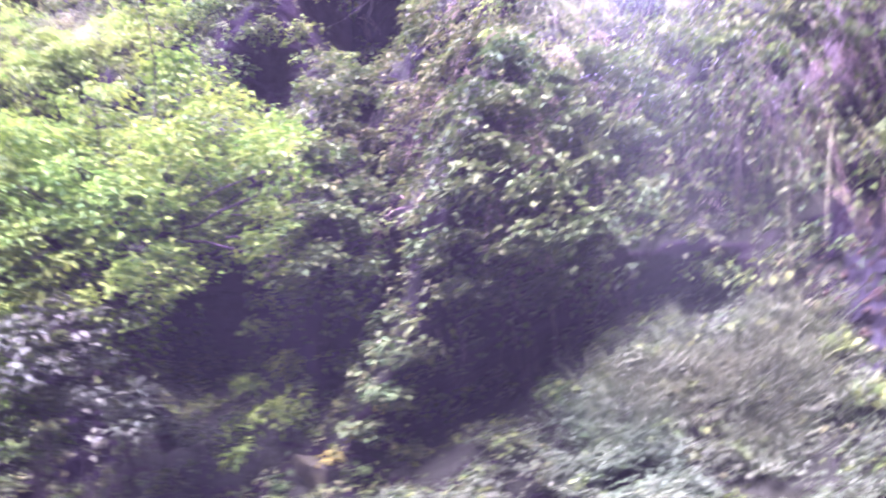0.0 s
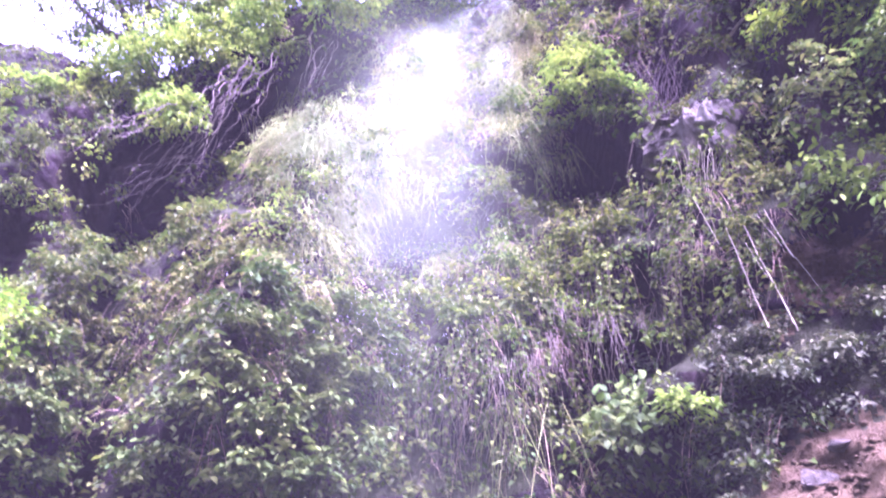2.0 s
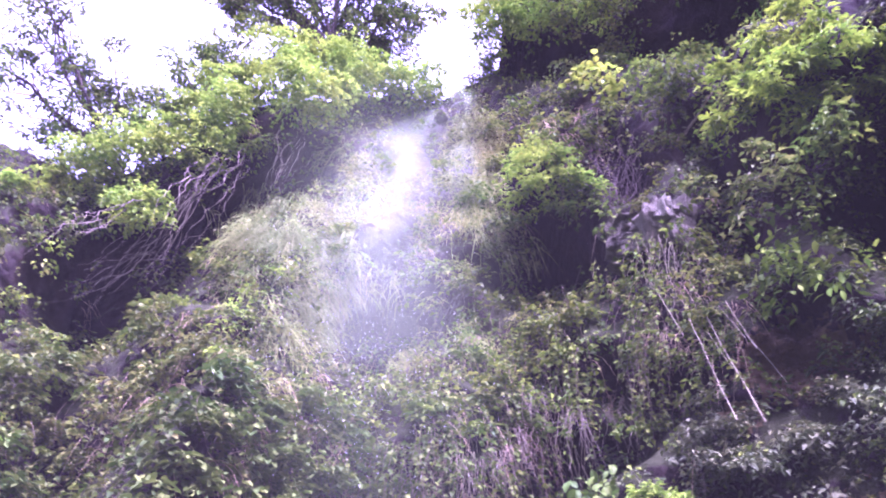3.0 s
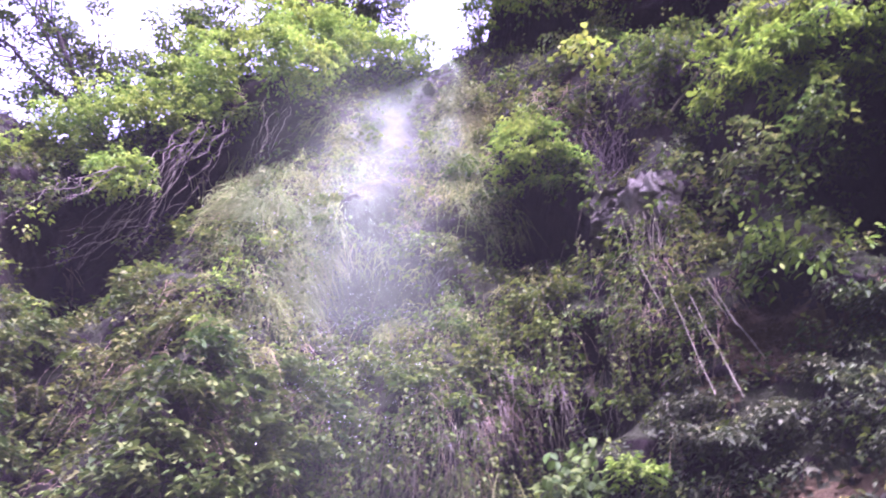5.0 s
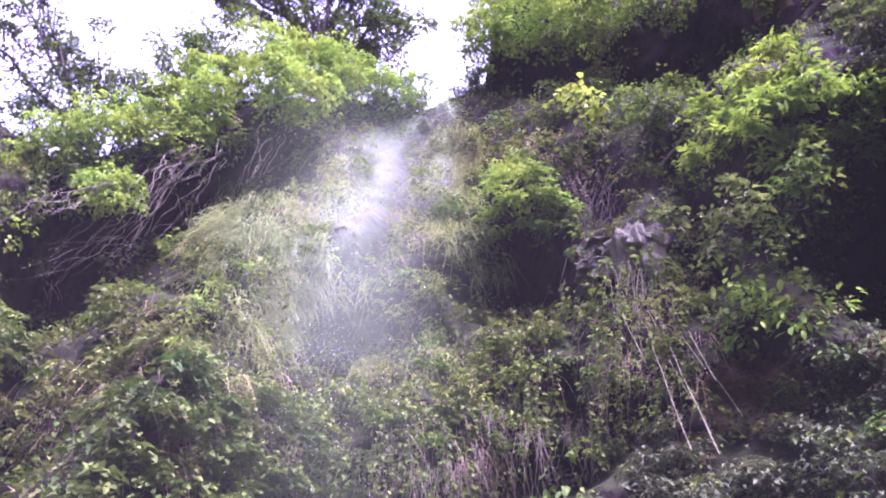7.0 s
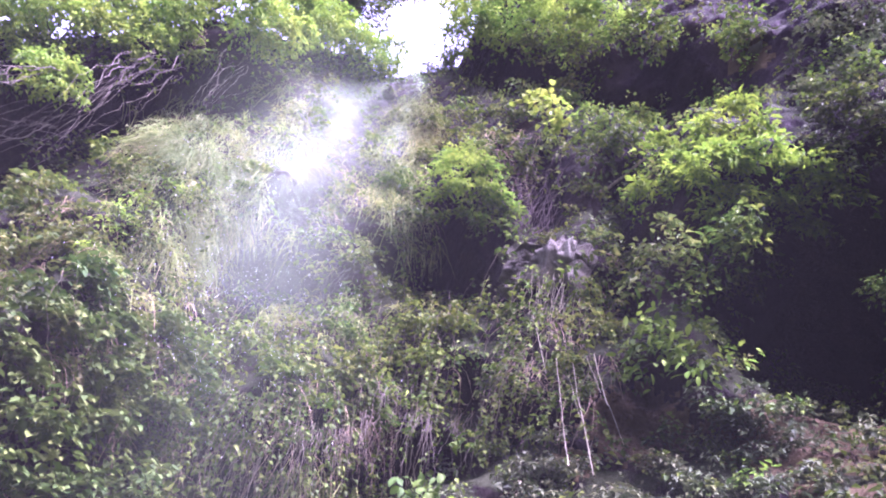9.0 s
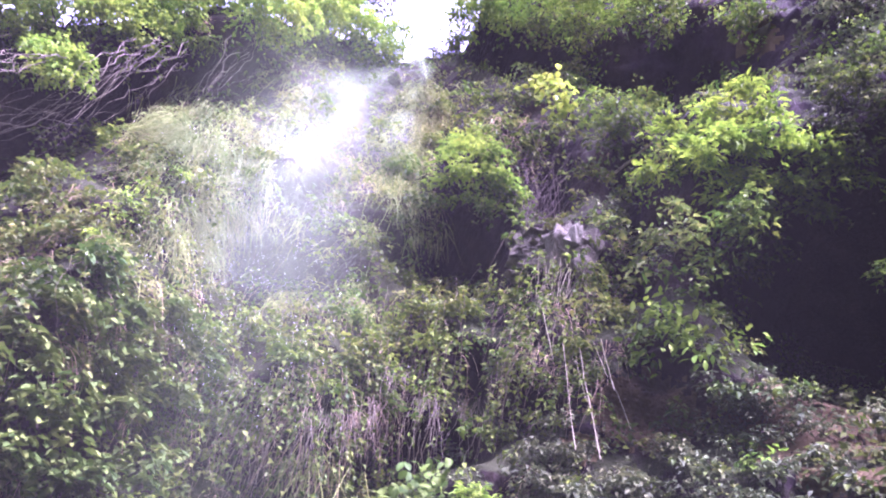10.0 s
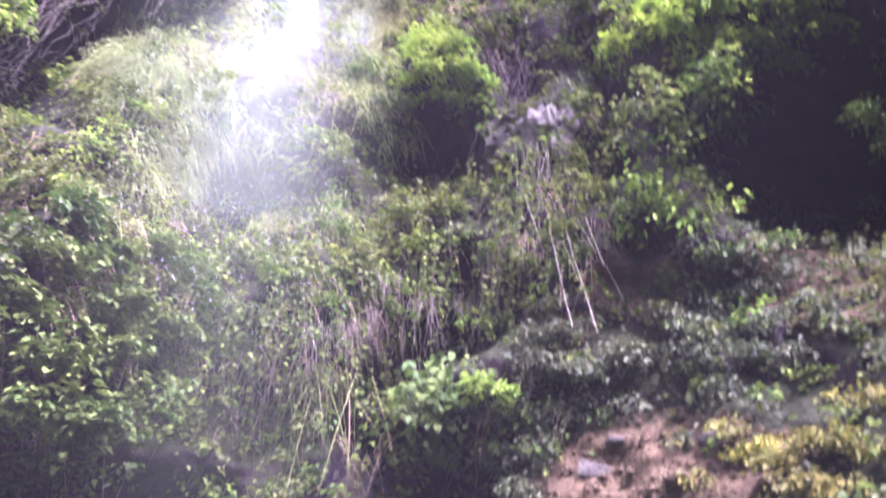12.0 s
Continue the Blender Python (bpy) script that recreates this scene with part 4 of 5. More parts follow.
SHADE_AT = [(8.4, 42.4, 1.6), (8.6, 44.2, 1.9), (9.2, 46.2, 2.3), (10.8, 44.2, 2.4), (12.0, 47.4, 2.6), (12.6, 43.2, 2.0), (15.0, 44.4, 2.6), (15.4, 47.6, 2.8), (18.4, 44.8, 2.6), (16.6, 42.4, 1.6), (20.0, 42.6, 1.5), (22.0, 45.0, 2.5), (26.4, 44.6, 2.3), (19.9, 39.6, 1.3), (34.5, 44.6, 1.7), (8.6, 40.9, 1.0)]
GREYL_AT = [(41.4, 43.0, 2.3), (43.8, 40.4, 2.5), (45.8, 43.4, 2.7), (40.0, 40.2, 1.5), (46.5, 37.5, 2.0)]
GREY_AT = [(35.8, 19.9, 1.2), (37.6, 20.3, 1.2), (39.4, 20.2, 1.2), (41.2, 19.8, 1.3), (43.2, 19.0, 1.3), (38.4, 19.7, 1.5), (36.6, 19.1, 1.4), (40.2, 18.4, 1.4), (34.8, 18.6, 1.4), (38.6, 17.4, 1.5), (36.4, 17.2, 1.4), (41.2, 16.8, 1.3), (33.4, 17.3, 1.1), (33.4, 11.4, 1.6), (38.2, 15.6, 1.4), (35.4, 13.0, 1.5), (40.6, 14.0, 1.6), (36.9, 17.0, 1.7), (34.8, 17.2, 1.1), (30.6, 12.8, 1.7), (27.4, 11.4, 1.9), (33.6, 13.4, 1.6), (21.2, 12.6, 1.6), (37.5, 13.6, 1.6), (21.7, 5.1, 2.5), (19.9, 8.2, 1.8), (28.0, 11.7, 2.3), (22.9, 10.0, 2.1), (30.6, 9.4, 1.7), (25.1, 10.2, 1.9), (21.0, 2.0, 1.6), (23.3, 8.8, 1.9), (21.3, 10.8, 1.7), (31.3, 12.0, 2.1), (36.1, 11.4, 2.1), (39.7, 11.8, 1.9), (24.2, 12.2, 1.6)]
HERBS_AT = [(-7.4, -5.3, 2.5), (-3.9, -5.8, 2.1), (-10.9, -5.6, 2.1), (-0.3, -3.9, 1.7), (3.0, -2.4, 1.4), (19.5, -5.5, 2.5), (23.1, -5.0, 2.5), (26.5, -4.3, 2.3), (29.4, -3.8, 2.5), (17.0, -4.8, 1.9), (37.3, 4.5, 2.5), (40.8, 6.0, 2.3), (34.7, 6.7, 1.7), (39.5, 3.2, 2.5), (32.0, 3.3, 1.9), (42.7, 8.7, 2.1)]
MOSS_AT = [(-23.6, -4.0, 1.0), (-25.2, -5.6, 1.1), (-27.0, -7.2, 1.3), (-29.2, -8.8, 1.4), (36.4, 5.6, 1.4), (38.2, 6.2, 1.3), (34.8, 5.0, 1.1), (41.1, 8.8, 1.4), (42.8, 9.6, 1.2), (37.4, 4.4, 1.3)]
PALE_AT = [(-40.4, -4.4, 2.2), (-38.2, -6.0, 1.6), (-45.4, 1.4, 3.7), (-48.0, 4.8, 2.9), (-44.1, -2.6, 3.3), (-48.2, -3.2, 3.3), (-42.7, 0.2, 2.5)]
DUSK_AT = [(-22.6, 34.3, 1.8), (-24.7, 32.8, 1.5), (-20.0, 36.2, 1.3), (-14.6, 39.6, 1.2), (-27.8, 30.8, 1.0), (-33.5, 23.4, 2.2), (-34.4, 19.0, 2.0), (-30.2, 24.6, 1.8), (-31.2, 21.6, 1.5)]
GFERN_AT = [(-32.7, 1.4, 1.8), (-31.7, -1.6, 1.9), (-33.0, -5.8, 2.0), (-36.2, -7.0, 1.8), (-34.4, -2.6, 1.6), (-30.6, -4.8, 1.3)]
for a, el, half in LIME_AT + RIDGE_AT:
    shrub(a, el, half, M_LIME, "bright green leafy shrub on the cliff edge", (0.09, 0.055), 1150, group="shrubs along the cliff edge", lobes=12, lift=1.3 if -22 < a < -17 and el < 30 else 0.6)
for a, el, half in DUSK_AT:
    shrub(a, el, half, M_DARK, "dark green shrub among the bright edge shrubs", (0.085, 0.045), 1000, group="dark shrubs along the cliff edge", lobes=12)
for a, el, half in HERB_AT:
    shrub(a, el, half, M_OLIVE, "light olive-green leafy bush on the cliff face", (0.085, 0.055), 700, group="bushes on the cliff face")
for a, el, half in BROAD_AT:
    shrub(a, el, half, M_DARK, "broad-leaved creeper mound with pale glossy leaves", (0.09, 0.066), 980, group="broad-leaved mounds on the spur", broad=True, sparse=0.25, up=1.6, droop=0.25, level=0.8, lift=2.4 if el < 9 and a > -16 else 1.0)
for a, el, half in CREEP_AT:
    shrub(a, el, half, M_MID, "mid-green creeper mound with trailing stems", (0.088, 0.062), 720, group="creeper mounds below the waterfall", sparse=0.2, level=0.7)
# lighter leaf above, darker below: top light and underside shade put into colour
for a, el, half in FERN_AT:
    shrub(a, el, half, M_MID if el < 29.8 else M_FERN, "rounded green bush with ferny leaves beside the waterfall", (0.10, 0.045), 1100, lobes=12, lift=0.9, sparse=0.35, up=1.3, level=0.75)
# olive under the willow bushes: a lit look put into the leaf colour
for a, el, half in MID_AT:
    shrub(a, el, half, M_OLIVE if 23 < a < 31 and el < 34 else M_MID, "dark green small-leaved bush on the rock", (0.09, 0.05), 800, group="bushes among the rocks", lift=4.2 if 23 < a < 37 and el < 34 else 1.2)
for a, el, half in BRIGHT_AT:
    shrub(a, el, half, M_WILLOW, "bright green willow-leaved bush over the dark hollow", (0.11, 0.036), 1150, group="willow-leaved bushes", lobes=12, lift=0.7)
for a, el, half in OLIVE_AT:
    shrub(a, el, half, M_OLIVE, "olive-brown shrub with dry stems", (0.088, 0.048), 640, group="dry olive shrubs")
# lime and olive leaves put the daylight on the left and upper shrubs into colour
for a, el, half in SHADE_AT:
    shrub(a, el, half, (M_LIME if a < 13 or el > 44 else M_OLIVE) if a < 24 else M_MID, "green shrub overhanging the rock, daylight put into its lighter leaves", (0.095, 0.055), 800, group="overhanging shrubs", lobes=12, lift=2.0)
for a, el, half in GREYL_AT:
    shrub(a, el, half, M_GREY, "dull grey-leaved shrub hanging on the shaded wall", (0.12, 0.05), 420, group="shrubs on the shaded wall")
for a, el, half in GREY_AT:
    shrub(a, el, half, M_GREY, "dull grey-green bush on bare soil", (0.08, 0.04), 900, group="grey bushes on the soil slope", lift=0.9 if a > 33 and el > 16.5 else 0.5)
for a, el, half in HERBS_AT:
    shrub(a, el, half, M_HERB if a < 10 else M_MOSS, "low yellow-green herb clump on damp soil", (0.06, 0.036), 1200, group="herb clumps at the foot of the cliff", squash=0.5)
M_BRIGHTMOSS = leaf_material("bright_moss_leaf", [(0.12, 0.135, 0.014), (0.19, 0.20, 0.018), (0.27, 0.26, 0.026)], 0.7, 0.35)
for a, el, half in MOSS_AT:
    shrub(a, el, half, M_BRIGHTMOSS, "low bright yellow-green moss cushion on soil and rock", (0.05, 0.032), 1500, group="yellow moss cushions on the soil slope", squash=0.4, stems=2, name="moss_cushion")
for a, el, half in PALE_AT:
    shrub(a, el, half, M_GREY, "dull broad-leaved shrub in the gully shade", (0.10, 0.05), 800, group="shrubs in the gully", lift=4.5, on_ground=True)
for a, el, half in GFERN_AT:
    shrub(a, el, half, M_WILLOW, "fresh green fern clump in the gully", (0.12, 0.04), 800, group="ferns in the gully", lift=2.2)
shrub(17.8, 8.2, 2.4, M_LIME, "bright feathery fern bush beside the small cave", (0.085, 0.032), 1400, name="fern_bush", lift=0.9)
# lime crown piece: sunlight on the bush top is put into its colour
shrub(12.0, 34.6, 1.4, M_LIME, "top of a ferny green bush, sunlight put into its lime leaves", (0.08, 0.032), 900, name="fern_bush", lobes=7)
# lime leaves carry the sky glare that washes out this slope
shrub(-45, 19, 3.5, M_LIME, "bright shrub on the far slope, sky glare put into its lime leaves", (0.10, 0.055), 380, lobes=10)
shrub(-38, 21, 3.0, M_LIME, "bright shrub on the far slope, sky glare put into its lime leaves", (0.10, 0.055), 380, lobes=10)

BIG = big_leaf_mesh("leaf", 0.105, 0.052, M_BIG)
BIGD = big_leaf_mesh("leaf", 0.115, 0.072, M_BIGD)
BIGY = big_leaf_mesh("leaf", 0.12, 0.095, M_BIGY)
leafy_plant(18.7, 38.3, 0.4, BIGY, 150, "yellow-green large-leaved plant on the rock", out=1.6)
leafy_plant(29.4, 22.3, 0.38, BIG, 170, "bright large-leaved plant below the hollow", out=1.2)
leafy_plant(33.0, 22.2, 0.32, BIG, 110, "bright large-leaved plant on bare soil", out=1.2)
leafy_plant(34.4, 15.8, 0.14, BIGY, 12, "small yellow-leaved plant on bare soil")
leafy_plant(13.4, 6.8, 0.5, BIGD, 380, "broad-leaved green bush hanging over the small cave", droop=0.6, out=0.75)

# -- fan of bare stems --
fan_base = spot(18.6, 29.6, 0.05)
fan = thing("bare_stem_bush", fan_base, "bush of bare purplish stems with few leaves", "shrub")
for k in range(46):
    low = fan_base + rng.normal(size=3) * np.array([0.16, 0.08, 0.1])
    limb_part(fan_base, bent(low, spot(rng.uniform(15.8, 21.5), rng.uniform(31.8, 35.8), rng.uniform(0.1, 0.6)), 7, 0.13), 0.005, 0.0018, M_STEM, fan, sides=5)
limb_part(fan_base, bent(spot(18.5, 29.6, 0.2), spot(20.0, 32.6, 0.3), 8, 0.12), 0.014, 0.007, M_BARK, fan, "trunk")
C = np.array([spot(rng.uniform(15.5, 22.5), rng.uniform(31.5, 36.8), rng.uniform(0.3, 0.6)) for _ in range(34)])
v, f = clump_leaves(C, np.repeat(np.array([[0, -1.0, 0.3]]), 34, 0), rng.uniform(0.07, 0.16, 34), 380, 0.075, 0.045)
part("foliage", mesh_of("foliage", v - fan_base, f), M_OLIVE, fan)
lg = thing("fallen_branch", spot(24.2, 33.4, 0.3), "pale dead branch leaning between the bushes", "branch")
limb_part(np.array(lg.location), bent(spot(22.0, 32.8, 0.25), spot(24.4, 33.5, 0.35), 5, 0.05), 0.016, 0.02, M_DEAD, lg, "branch_piece")
limb_part(np.array(lg.location), bent(spot(24.4, 33.5, 0.35), spot(27.4, 36.0, 0.35), 6, 0.05), 0.022, 0.014, M_DEAD, lg, "branch_piece")


# -- dead roots and branches hanging from the edge --
def root_bundle(a0, e0, a1, e1, count, spread, label, out=(0.35, 0.75)):
    base = spot(a0, e0, 0.9)
    top = thing("dead_root_bundle", base, label, "roots", "dead roots under the cliff edge")
    for k in range(count):
        s = base + rng.normal(size=3) * np.array([0.22, 0.16, 0.1])
        e = spot(a1 + rng.normal() * spread, e1 + rng.normal() * spread * 0.8, rng.uniform(*out))
        e = s + (e - s) * rng.uniform(0.6, 1.05)
        limb_part(base, bent(s, e, 12, 0.085, -0.05), 0.0028 + 0.008 * rng.random() ** 3, 0.0015, M_ROOT, top, "root", 5)
    return top


root_bundle(-8.7, 35.0, -11.1, 30.8, 10, 0.4, "pale dead roots hanging from the cliff edge", (1.6, 2.4))
root_bundle(-14.0, 33.2, -20.3, 24.0, 13, 0.9, "tangle of long dead roots slanting down the cliff", (1.6, 2.4))
root_bundle(-16.2, 32.6, -19.6, 26.4, 8, 1.0, "tangle of long dead roots slanting down the cliff", (1.6, 2.4))
root_bundle(-22.4, 29.0, -26.2, 26.0, 10, 1.0, "pale dead branches below the edge shrubs", (1.6, 2.4))
root_bundle(-18.6, 28.0, -23.6, 22.4, 7, 1.2, "thin dead branches over the dark hollow", (1.2, 2.2))
root_bundle(-20.0, 26.0, -24.9, 22.2, 6, 0.8, "thin dead branches over the dark hollow", (1.6, 2.4))


# -- straight pale sticks and hanging aerial roots on the right --
def stick(a0, e0, a1, e1, r, label, o0=0.45, o1=0.12):
    p, q = spot(a0, e0, o0), spot(a1, e1, o1)
    top = thing("leaning_stick", q, label, "stick", "pale sticks leaning on the soil patch")
    limb_part(q, bent(q, p, 8, 0.012), r, r * 0.6, M_STICK, top, "stick_shaft")


stick(22.0, 20.7, 23.9, 13.6, 0.0052, "thin pale stick leaning on the soil patch", 0.5, 0.5)
stick(23.3, 20.7, 25.7, 13.3, 0.0068, "pale straight stick leaning on the soil patch", 0.5, 0.5)
stick(23.1, 20.0, 24.3, 17.0, 0.003, "thin pale stick leaning on the soil patch", 0.5, 0.45)
stick(24.8, 21.8, 26.2, 18.2, 0.005, "short pale stick leaning under the plants", 0.5, 0.4)
stick(24.2, 21.4, 25.6, 18.8, 0.003, "short pale stick leaning under the plants", 0.5, 0.4)
stick(26.3, 18.0, 27.6, 15.8, 0.004, "very thin pale stick on the soil patch", 0.3, 0.3)
stick(19.7, 23.7, 21.4, 19.9, 0.004, "bent pale stick hanging among creepers", 0.5, 0.45)


def aerial_roots(name, n, a_r, e_r, drop, r, mat, label, curve=0.05, out=0.35):
    """Hanging roots in one tangle, each a root of its own."""
    a0, e0 = 0.5 * sum(a_r), e_r[1]
    base = spot(a0, e0, 0.1)
    top = thing(name, base, label, "roots")
    for k in range(n):
        s = spot(rng.uniform(*a_r), rng.uniform(*e_r), rng.uniform(0.1, out))
        e = s + np.array([rng.normal() * 0.12, rng.normal() * 0.06 - 0.05, -rng.uniform(*drop)])
        limb_part(base, bent(s, e, 7, curve), r, r * 0.5, mat, top, "root", 4)


aerial_roots("aerial_roots", 16, (19.0, 23.0), (26.2, 27.6), (0.3, 1.0), 0.004, M_STICK, "pale roots hanging from the ledge rocks", 0.05, 0.4)
aerial_roots("aerial_roots", 30, (18.5, 25.0), (19.5, 27.5), (0.5, 1.5), 0.0045, M_DEAD, "thin pale aerial roots hanging below the rock ledge")
aerial_roots("aerial_roots", 55, (1.0, 13.5), (8.5, 17.0), (0.3, 0.9), 0.0042, M_DEAD, "curtain of dry roots hanging below the creepers", 0.09)
aerial_roots("aerial_roots", 26, (-24.0, -2.0), (-1.0, 5.0), (0.4, 0.9), 0.004, M_DEAD, "dry roots hanging over the dark undercut")
aerial_roots("aerial_roots", 14, (-11, 10), (16, 27), (0.4, 0.9), 0.005, M_DEAD, "thin dry roots hanging on the wet wall")

for a_, e_ in ((9.1, 14.6), (5.0, 12.8), (9.9, 17.0), (12.6, 15.4), (1.4, 10.2), (16.0, 15.6), (7.0, 13.2)):
    aerial_roots("dry_root_fringe", 30, (a_ - 1.1, a_ + 1.1), (e_ - 0.6, e_ + 0.5), (0.15, 0.6), 0.0032, M_ROOT, "fringe of fine dry roots under a creeper mound", 0.06, 0.6)

# -- strap leaves hanging in a clump over the small cave --
cb = spot(5.9, 9.6, 0.35)
cl = thing("strap_leaf_clump", cb, "clump of long yellowing strap leaves hanging down", "plants")
for k in range(44):
    s = cb[None] + rng.normal(size=(1, 3)) * np.array([0.2, 0.1, 0.08])
    v, f = blade_arrays(s, norm(rng.normal(size=(1, 3)) * 0.5 + np.array([[0, -0.3, -0.9]]) * 2), rng.uniform(0.35, 1.15, 1), np.array([0.009]), 0.25, 6, 0.12)
    part("strap_leaf", mesh_of("strap_leaf", v - cb, f), M_GRASS if k % 5 else M_STRAW, cl)


# -- plants at the far side of the dark hollow --
# mostly the darker leaf tones: shade in this corner is put into colour
for a, el, half, mat in ((45.0, 25.6, 1.7, M_MID), (46.8, 24.6, 1.7, M_MID), (45.2, 20.8, 1.2, M_MID), (43.9, 17.6, 1.4, M_GREY), (46.2, 17.8, 1.6, M_MID), (44.6, 14.4, 1.5, M_OLIVE), (42.4, 16.4, 1.0, M_GREY)):
    shrub(a, el, half, mat, "green bush beside the dark rock hollow", (0.075, 0.04), 1100, group="bushes beside the dark hollow", lift=4.0)

# -- rocks --
M_MOSSROCK = ground_material("mossy_rock", [(0.04, 0.034, 0.03), (0.07, 0.08, 0.024), (0.115, 0.13, 0.03)], 2.5, 0.85, 1.0)
def rock(name, pos, size, mat, label, squash=(1, 1, 0.7), group="", seed=0.0, turn=360, rough=0.06):
    """A broken, angular stone: the hull of a few random corners, edges worn round and faces roughened."""
    pick = random.Random(seed)
    bm = bmesh.new()
    for _ in range(13):
        d = Vector((pick.gauss(0, 1), pick.gauss(0, 1), pick.gauss(0, 1))).normalized() * pick.uniform(0.75, 1.1)
        bm.verts.new((d.x * squash[0] * size, d.y * squash[1] * size, d.z * squash[2] * size))
    bmesh.ops.convex_hull(bm, input=bm.verts)
    bmesh.ops.delete(bm, geom=[q for q in bm.verts if not q.link_faces], context="VERTS")
    bmesh.ops.bevel(bm, geom=bm.edges[:], offset=size * 0.02, segments=1, affect="EDGES")
    bmesh.ops.triangulate(bm, faces=bm.faces[:])
    bmesh.ops.subdivide_edges(bm, edges=bm.edges[:], cuts=3 if rough > 0.1 else 2, use_grid_fill=True)
    for q in bm.verts:
        q.co *= 1 + rough * noise.fractal(q.co * (3.0 / size) + Vector((seed, 0, 0)), 0.8, 2.0, 4)
    me = bpy.data.meshes.new(name)
    bm.to_mesh(me)
    bm.free()
    ob = whole(name, me, mat, label, "rock", group=group)
    ob.matrix_world = Matrix.Translation(Vector(pos)) @ pose(0, 0, 0, rng.uniform(-20, 20), rng.uniform(-20, 20), rng.uniform(0, turn))
    return ob


for k in range(20):
    run = k / 19
    a, el = 17.6 + 5.6 * run + rng.normal() * 0.25, 26.6 + 1.2 * run + rng.normal() * 0.7
    sq = (1.3, 0.8, 0.75) if a < 20.6 else (0.7, 0.8, 1.4)
    rock("ledge_rock", spot(a, el, -0.02), rng.uniform(0.17, 0.3), M_STONE, "grey fissured rock in the ledge", sq, "fissured rocks in the ledge", k * 3.1, 360, 0.2)
rock("ledge_rock", spot(19.3, 27.7, 0.16), 0.17, M_PALE, "whitish wet rock on the ledge", (1.3, 0.8, 0.7), "pale rocks on the ledge", 3.3, 30, 0.16)
rock("ledge_rock", spot(21.6, 28.3, 0.14), 0.2, M_PALE, "pale lilac-grey upright rock face on the ledge", (0.8, 0.7, 1.5), "pale rocks on the ledge", 5.3, 30, 0.2)
shrub(19.8, 29.0, 1.1, M_OLIVE, "low mossy growth over the pale ledge", (0.05, 0.03), 1400, name="moss_cushion", squash=0.4)
shrub(22.9, 29.1, 0.8, M_OLIVE, "low mossy growth over the pale ledge", (0.05, 0.03), 1400, name="moss_cushion", squash=0.5)
shrub(20.2, 26.0, 0.9, M_MID, "small creeper below the pale ledge", (0.06, 0.04), 1200, name="creeper")
shrub(20.0, 27.9, 0.5, M_OLIVE, "tuft of herbs rooted between the pale rocks", (0.05, 0.03), 1400, name="herb_tuft", lobes=5, lift=1.5)
rock("tan_rock", spot(5.7, 20.9, 0.05), 0.15, M_TAN, "pale tan stone under the wet wall", (0.9, 0.8, 1.0), seed=7.0)
rock("ledge_rock", spot(36.0, 43.0, 0.02), 0.22, M_STONE, "tan rock edge high on the shaded wall", (1.4, 0.6, 0.35), seed=11.0)
rock("mossy_boulder", spot(-30.5, -9.2, 0.05), 0.26, M_MOSSROCK, "yellow-green mossy boulder at the foot of the spur", (1.2, 1, 0.8), seed=2.0)
for k, (a, el, s) in enumerate(((25.4, 3.6, 0.16), (28.8, 1.4, 0.22), (24.2, 1.2, 0.13), (27.0, 5.6, 0.12), (31.5, 3.2, 0.2), (35.8, 2.6, 0.22), (33.4, 6.0, 0.13), (22.6, -0.6, 0.14), (43.6, 14.3, 0.2))):
    rock("stone", spot(a, el, 0.02), s, M_SOIL if k % 3 else M_STONE, "stone half sunk in the reddish soil", (1.2, 1, 0.6), "stones on the soil slope", k * 1.7 + 20)
for k, (a, el, s) in enumerate(((8.2, -5.2, 0.15), (10.2, -3.6, 0.13), (9.6, -0.6, 0.11), (11.0, -6.0, 0.16), (7.4, -7.0, 0.14), (10.4, 2.0, 0.1))):
    rock("wet_boulder", spot(a, el, 0.05), s, M_WET, "dark wet boulder glistening under the trickle", (1.1, 1, 0.8), "wet boulders below the trickle", k * 2.3 + 40)

rock("wet_boulder", spot(3.6, 37.3, 0.2), 0.2, M_WET, "dark wet rock splitting the chute", (0.7, 0.8, 1.3), seed=61.0)
# clods and gravel on the soil
ico = bmesh.new()
bmesh.ops.create_icosphere(ico, subdivisions=1, radius=1)
iv = np.array([q.co[:] for q in ico.verts])
jf = np.array([[q.index for q in fc.verts] for fc in ico.faces])
ico.free()
gz = [z for z in SOIL[:5]] + [(7.4, -3.0, 2.5, 5.0, 0)]
ca, ce = rng.uniform(3, 48, 9000), rng.uniform(-9, 20, 9000)
ok = rng.random(9000) < np.max([blob(ca, ce, z) for z in gz], 0)
cp, cn = site(ca[ok][:1500], ce[ok][:1500], 0.01)
parts_ = []
for p in cp:
    s = 0.008 + 0.032 * rng.random() ** 3
    parts_.append((p + iv * s * rng.uniform(0.6, 1.3, (12, 1)) * np.array([1.2, 1, 0.8]), jf))
v, f = joined(parts_)
whole("gravel", mesh_of("gravel", v, f), M_SOIL, "loose clods and gravel on the reddish soil", "gravel", "stuff")

# -- the large bright tree and low shrubs by the gully --
b = polar(-40.0, -6.0, 9.3)
ends = [polar(a, el, r) for a, el, r in ((-35.8, 11.4, 8.8), (-38.5, 12.0, 8.6), (-41, 10.8, 8.4), (-44, 11.8, 8.8), (-48, 12.6, 9.0), (-35.6, 9.8, 8.9), (-46, 9, 8.4), (-39, 9.0, 8.3), (-51, 10, 9.0), (-52, 12.8, 9.6), (-43, 9.8, 8.0), (-48.5, 6.0, 8.6), (-50, 3.0, 9.0))]
tree(b, ends, 0.09, M_TREE, "bright yellow-green bushy tree in front of the dark gully", (0.08, 0.046), 1500, (0.5, 0.75), 10, 0.45)

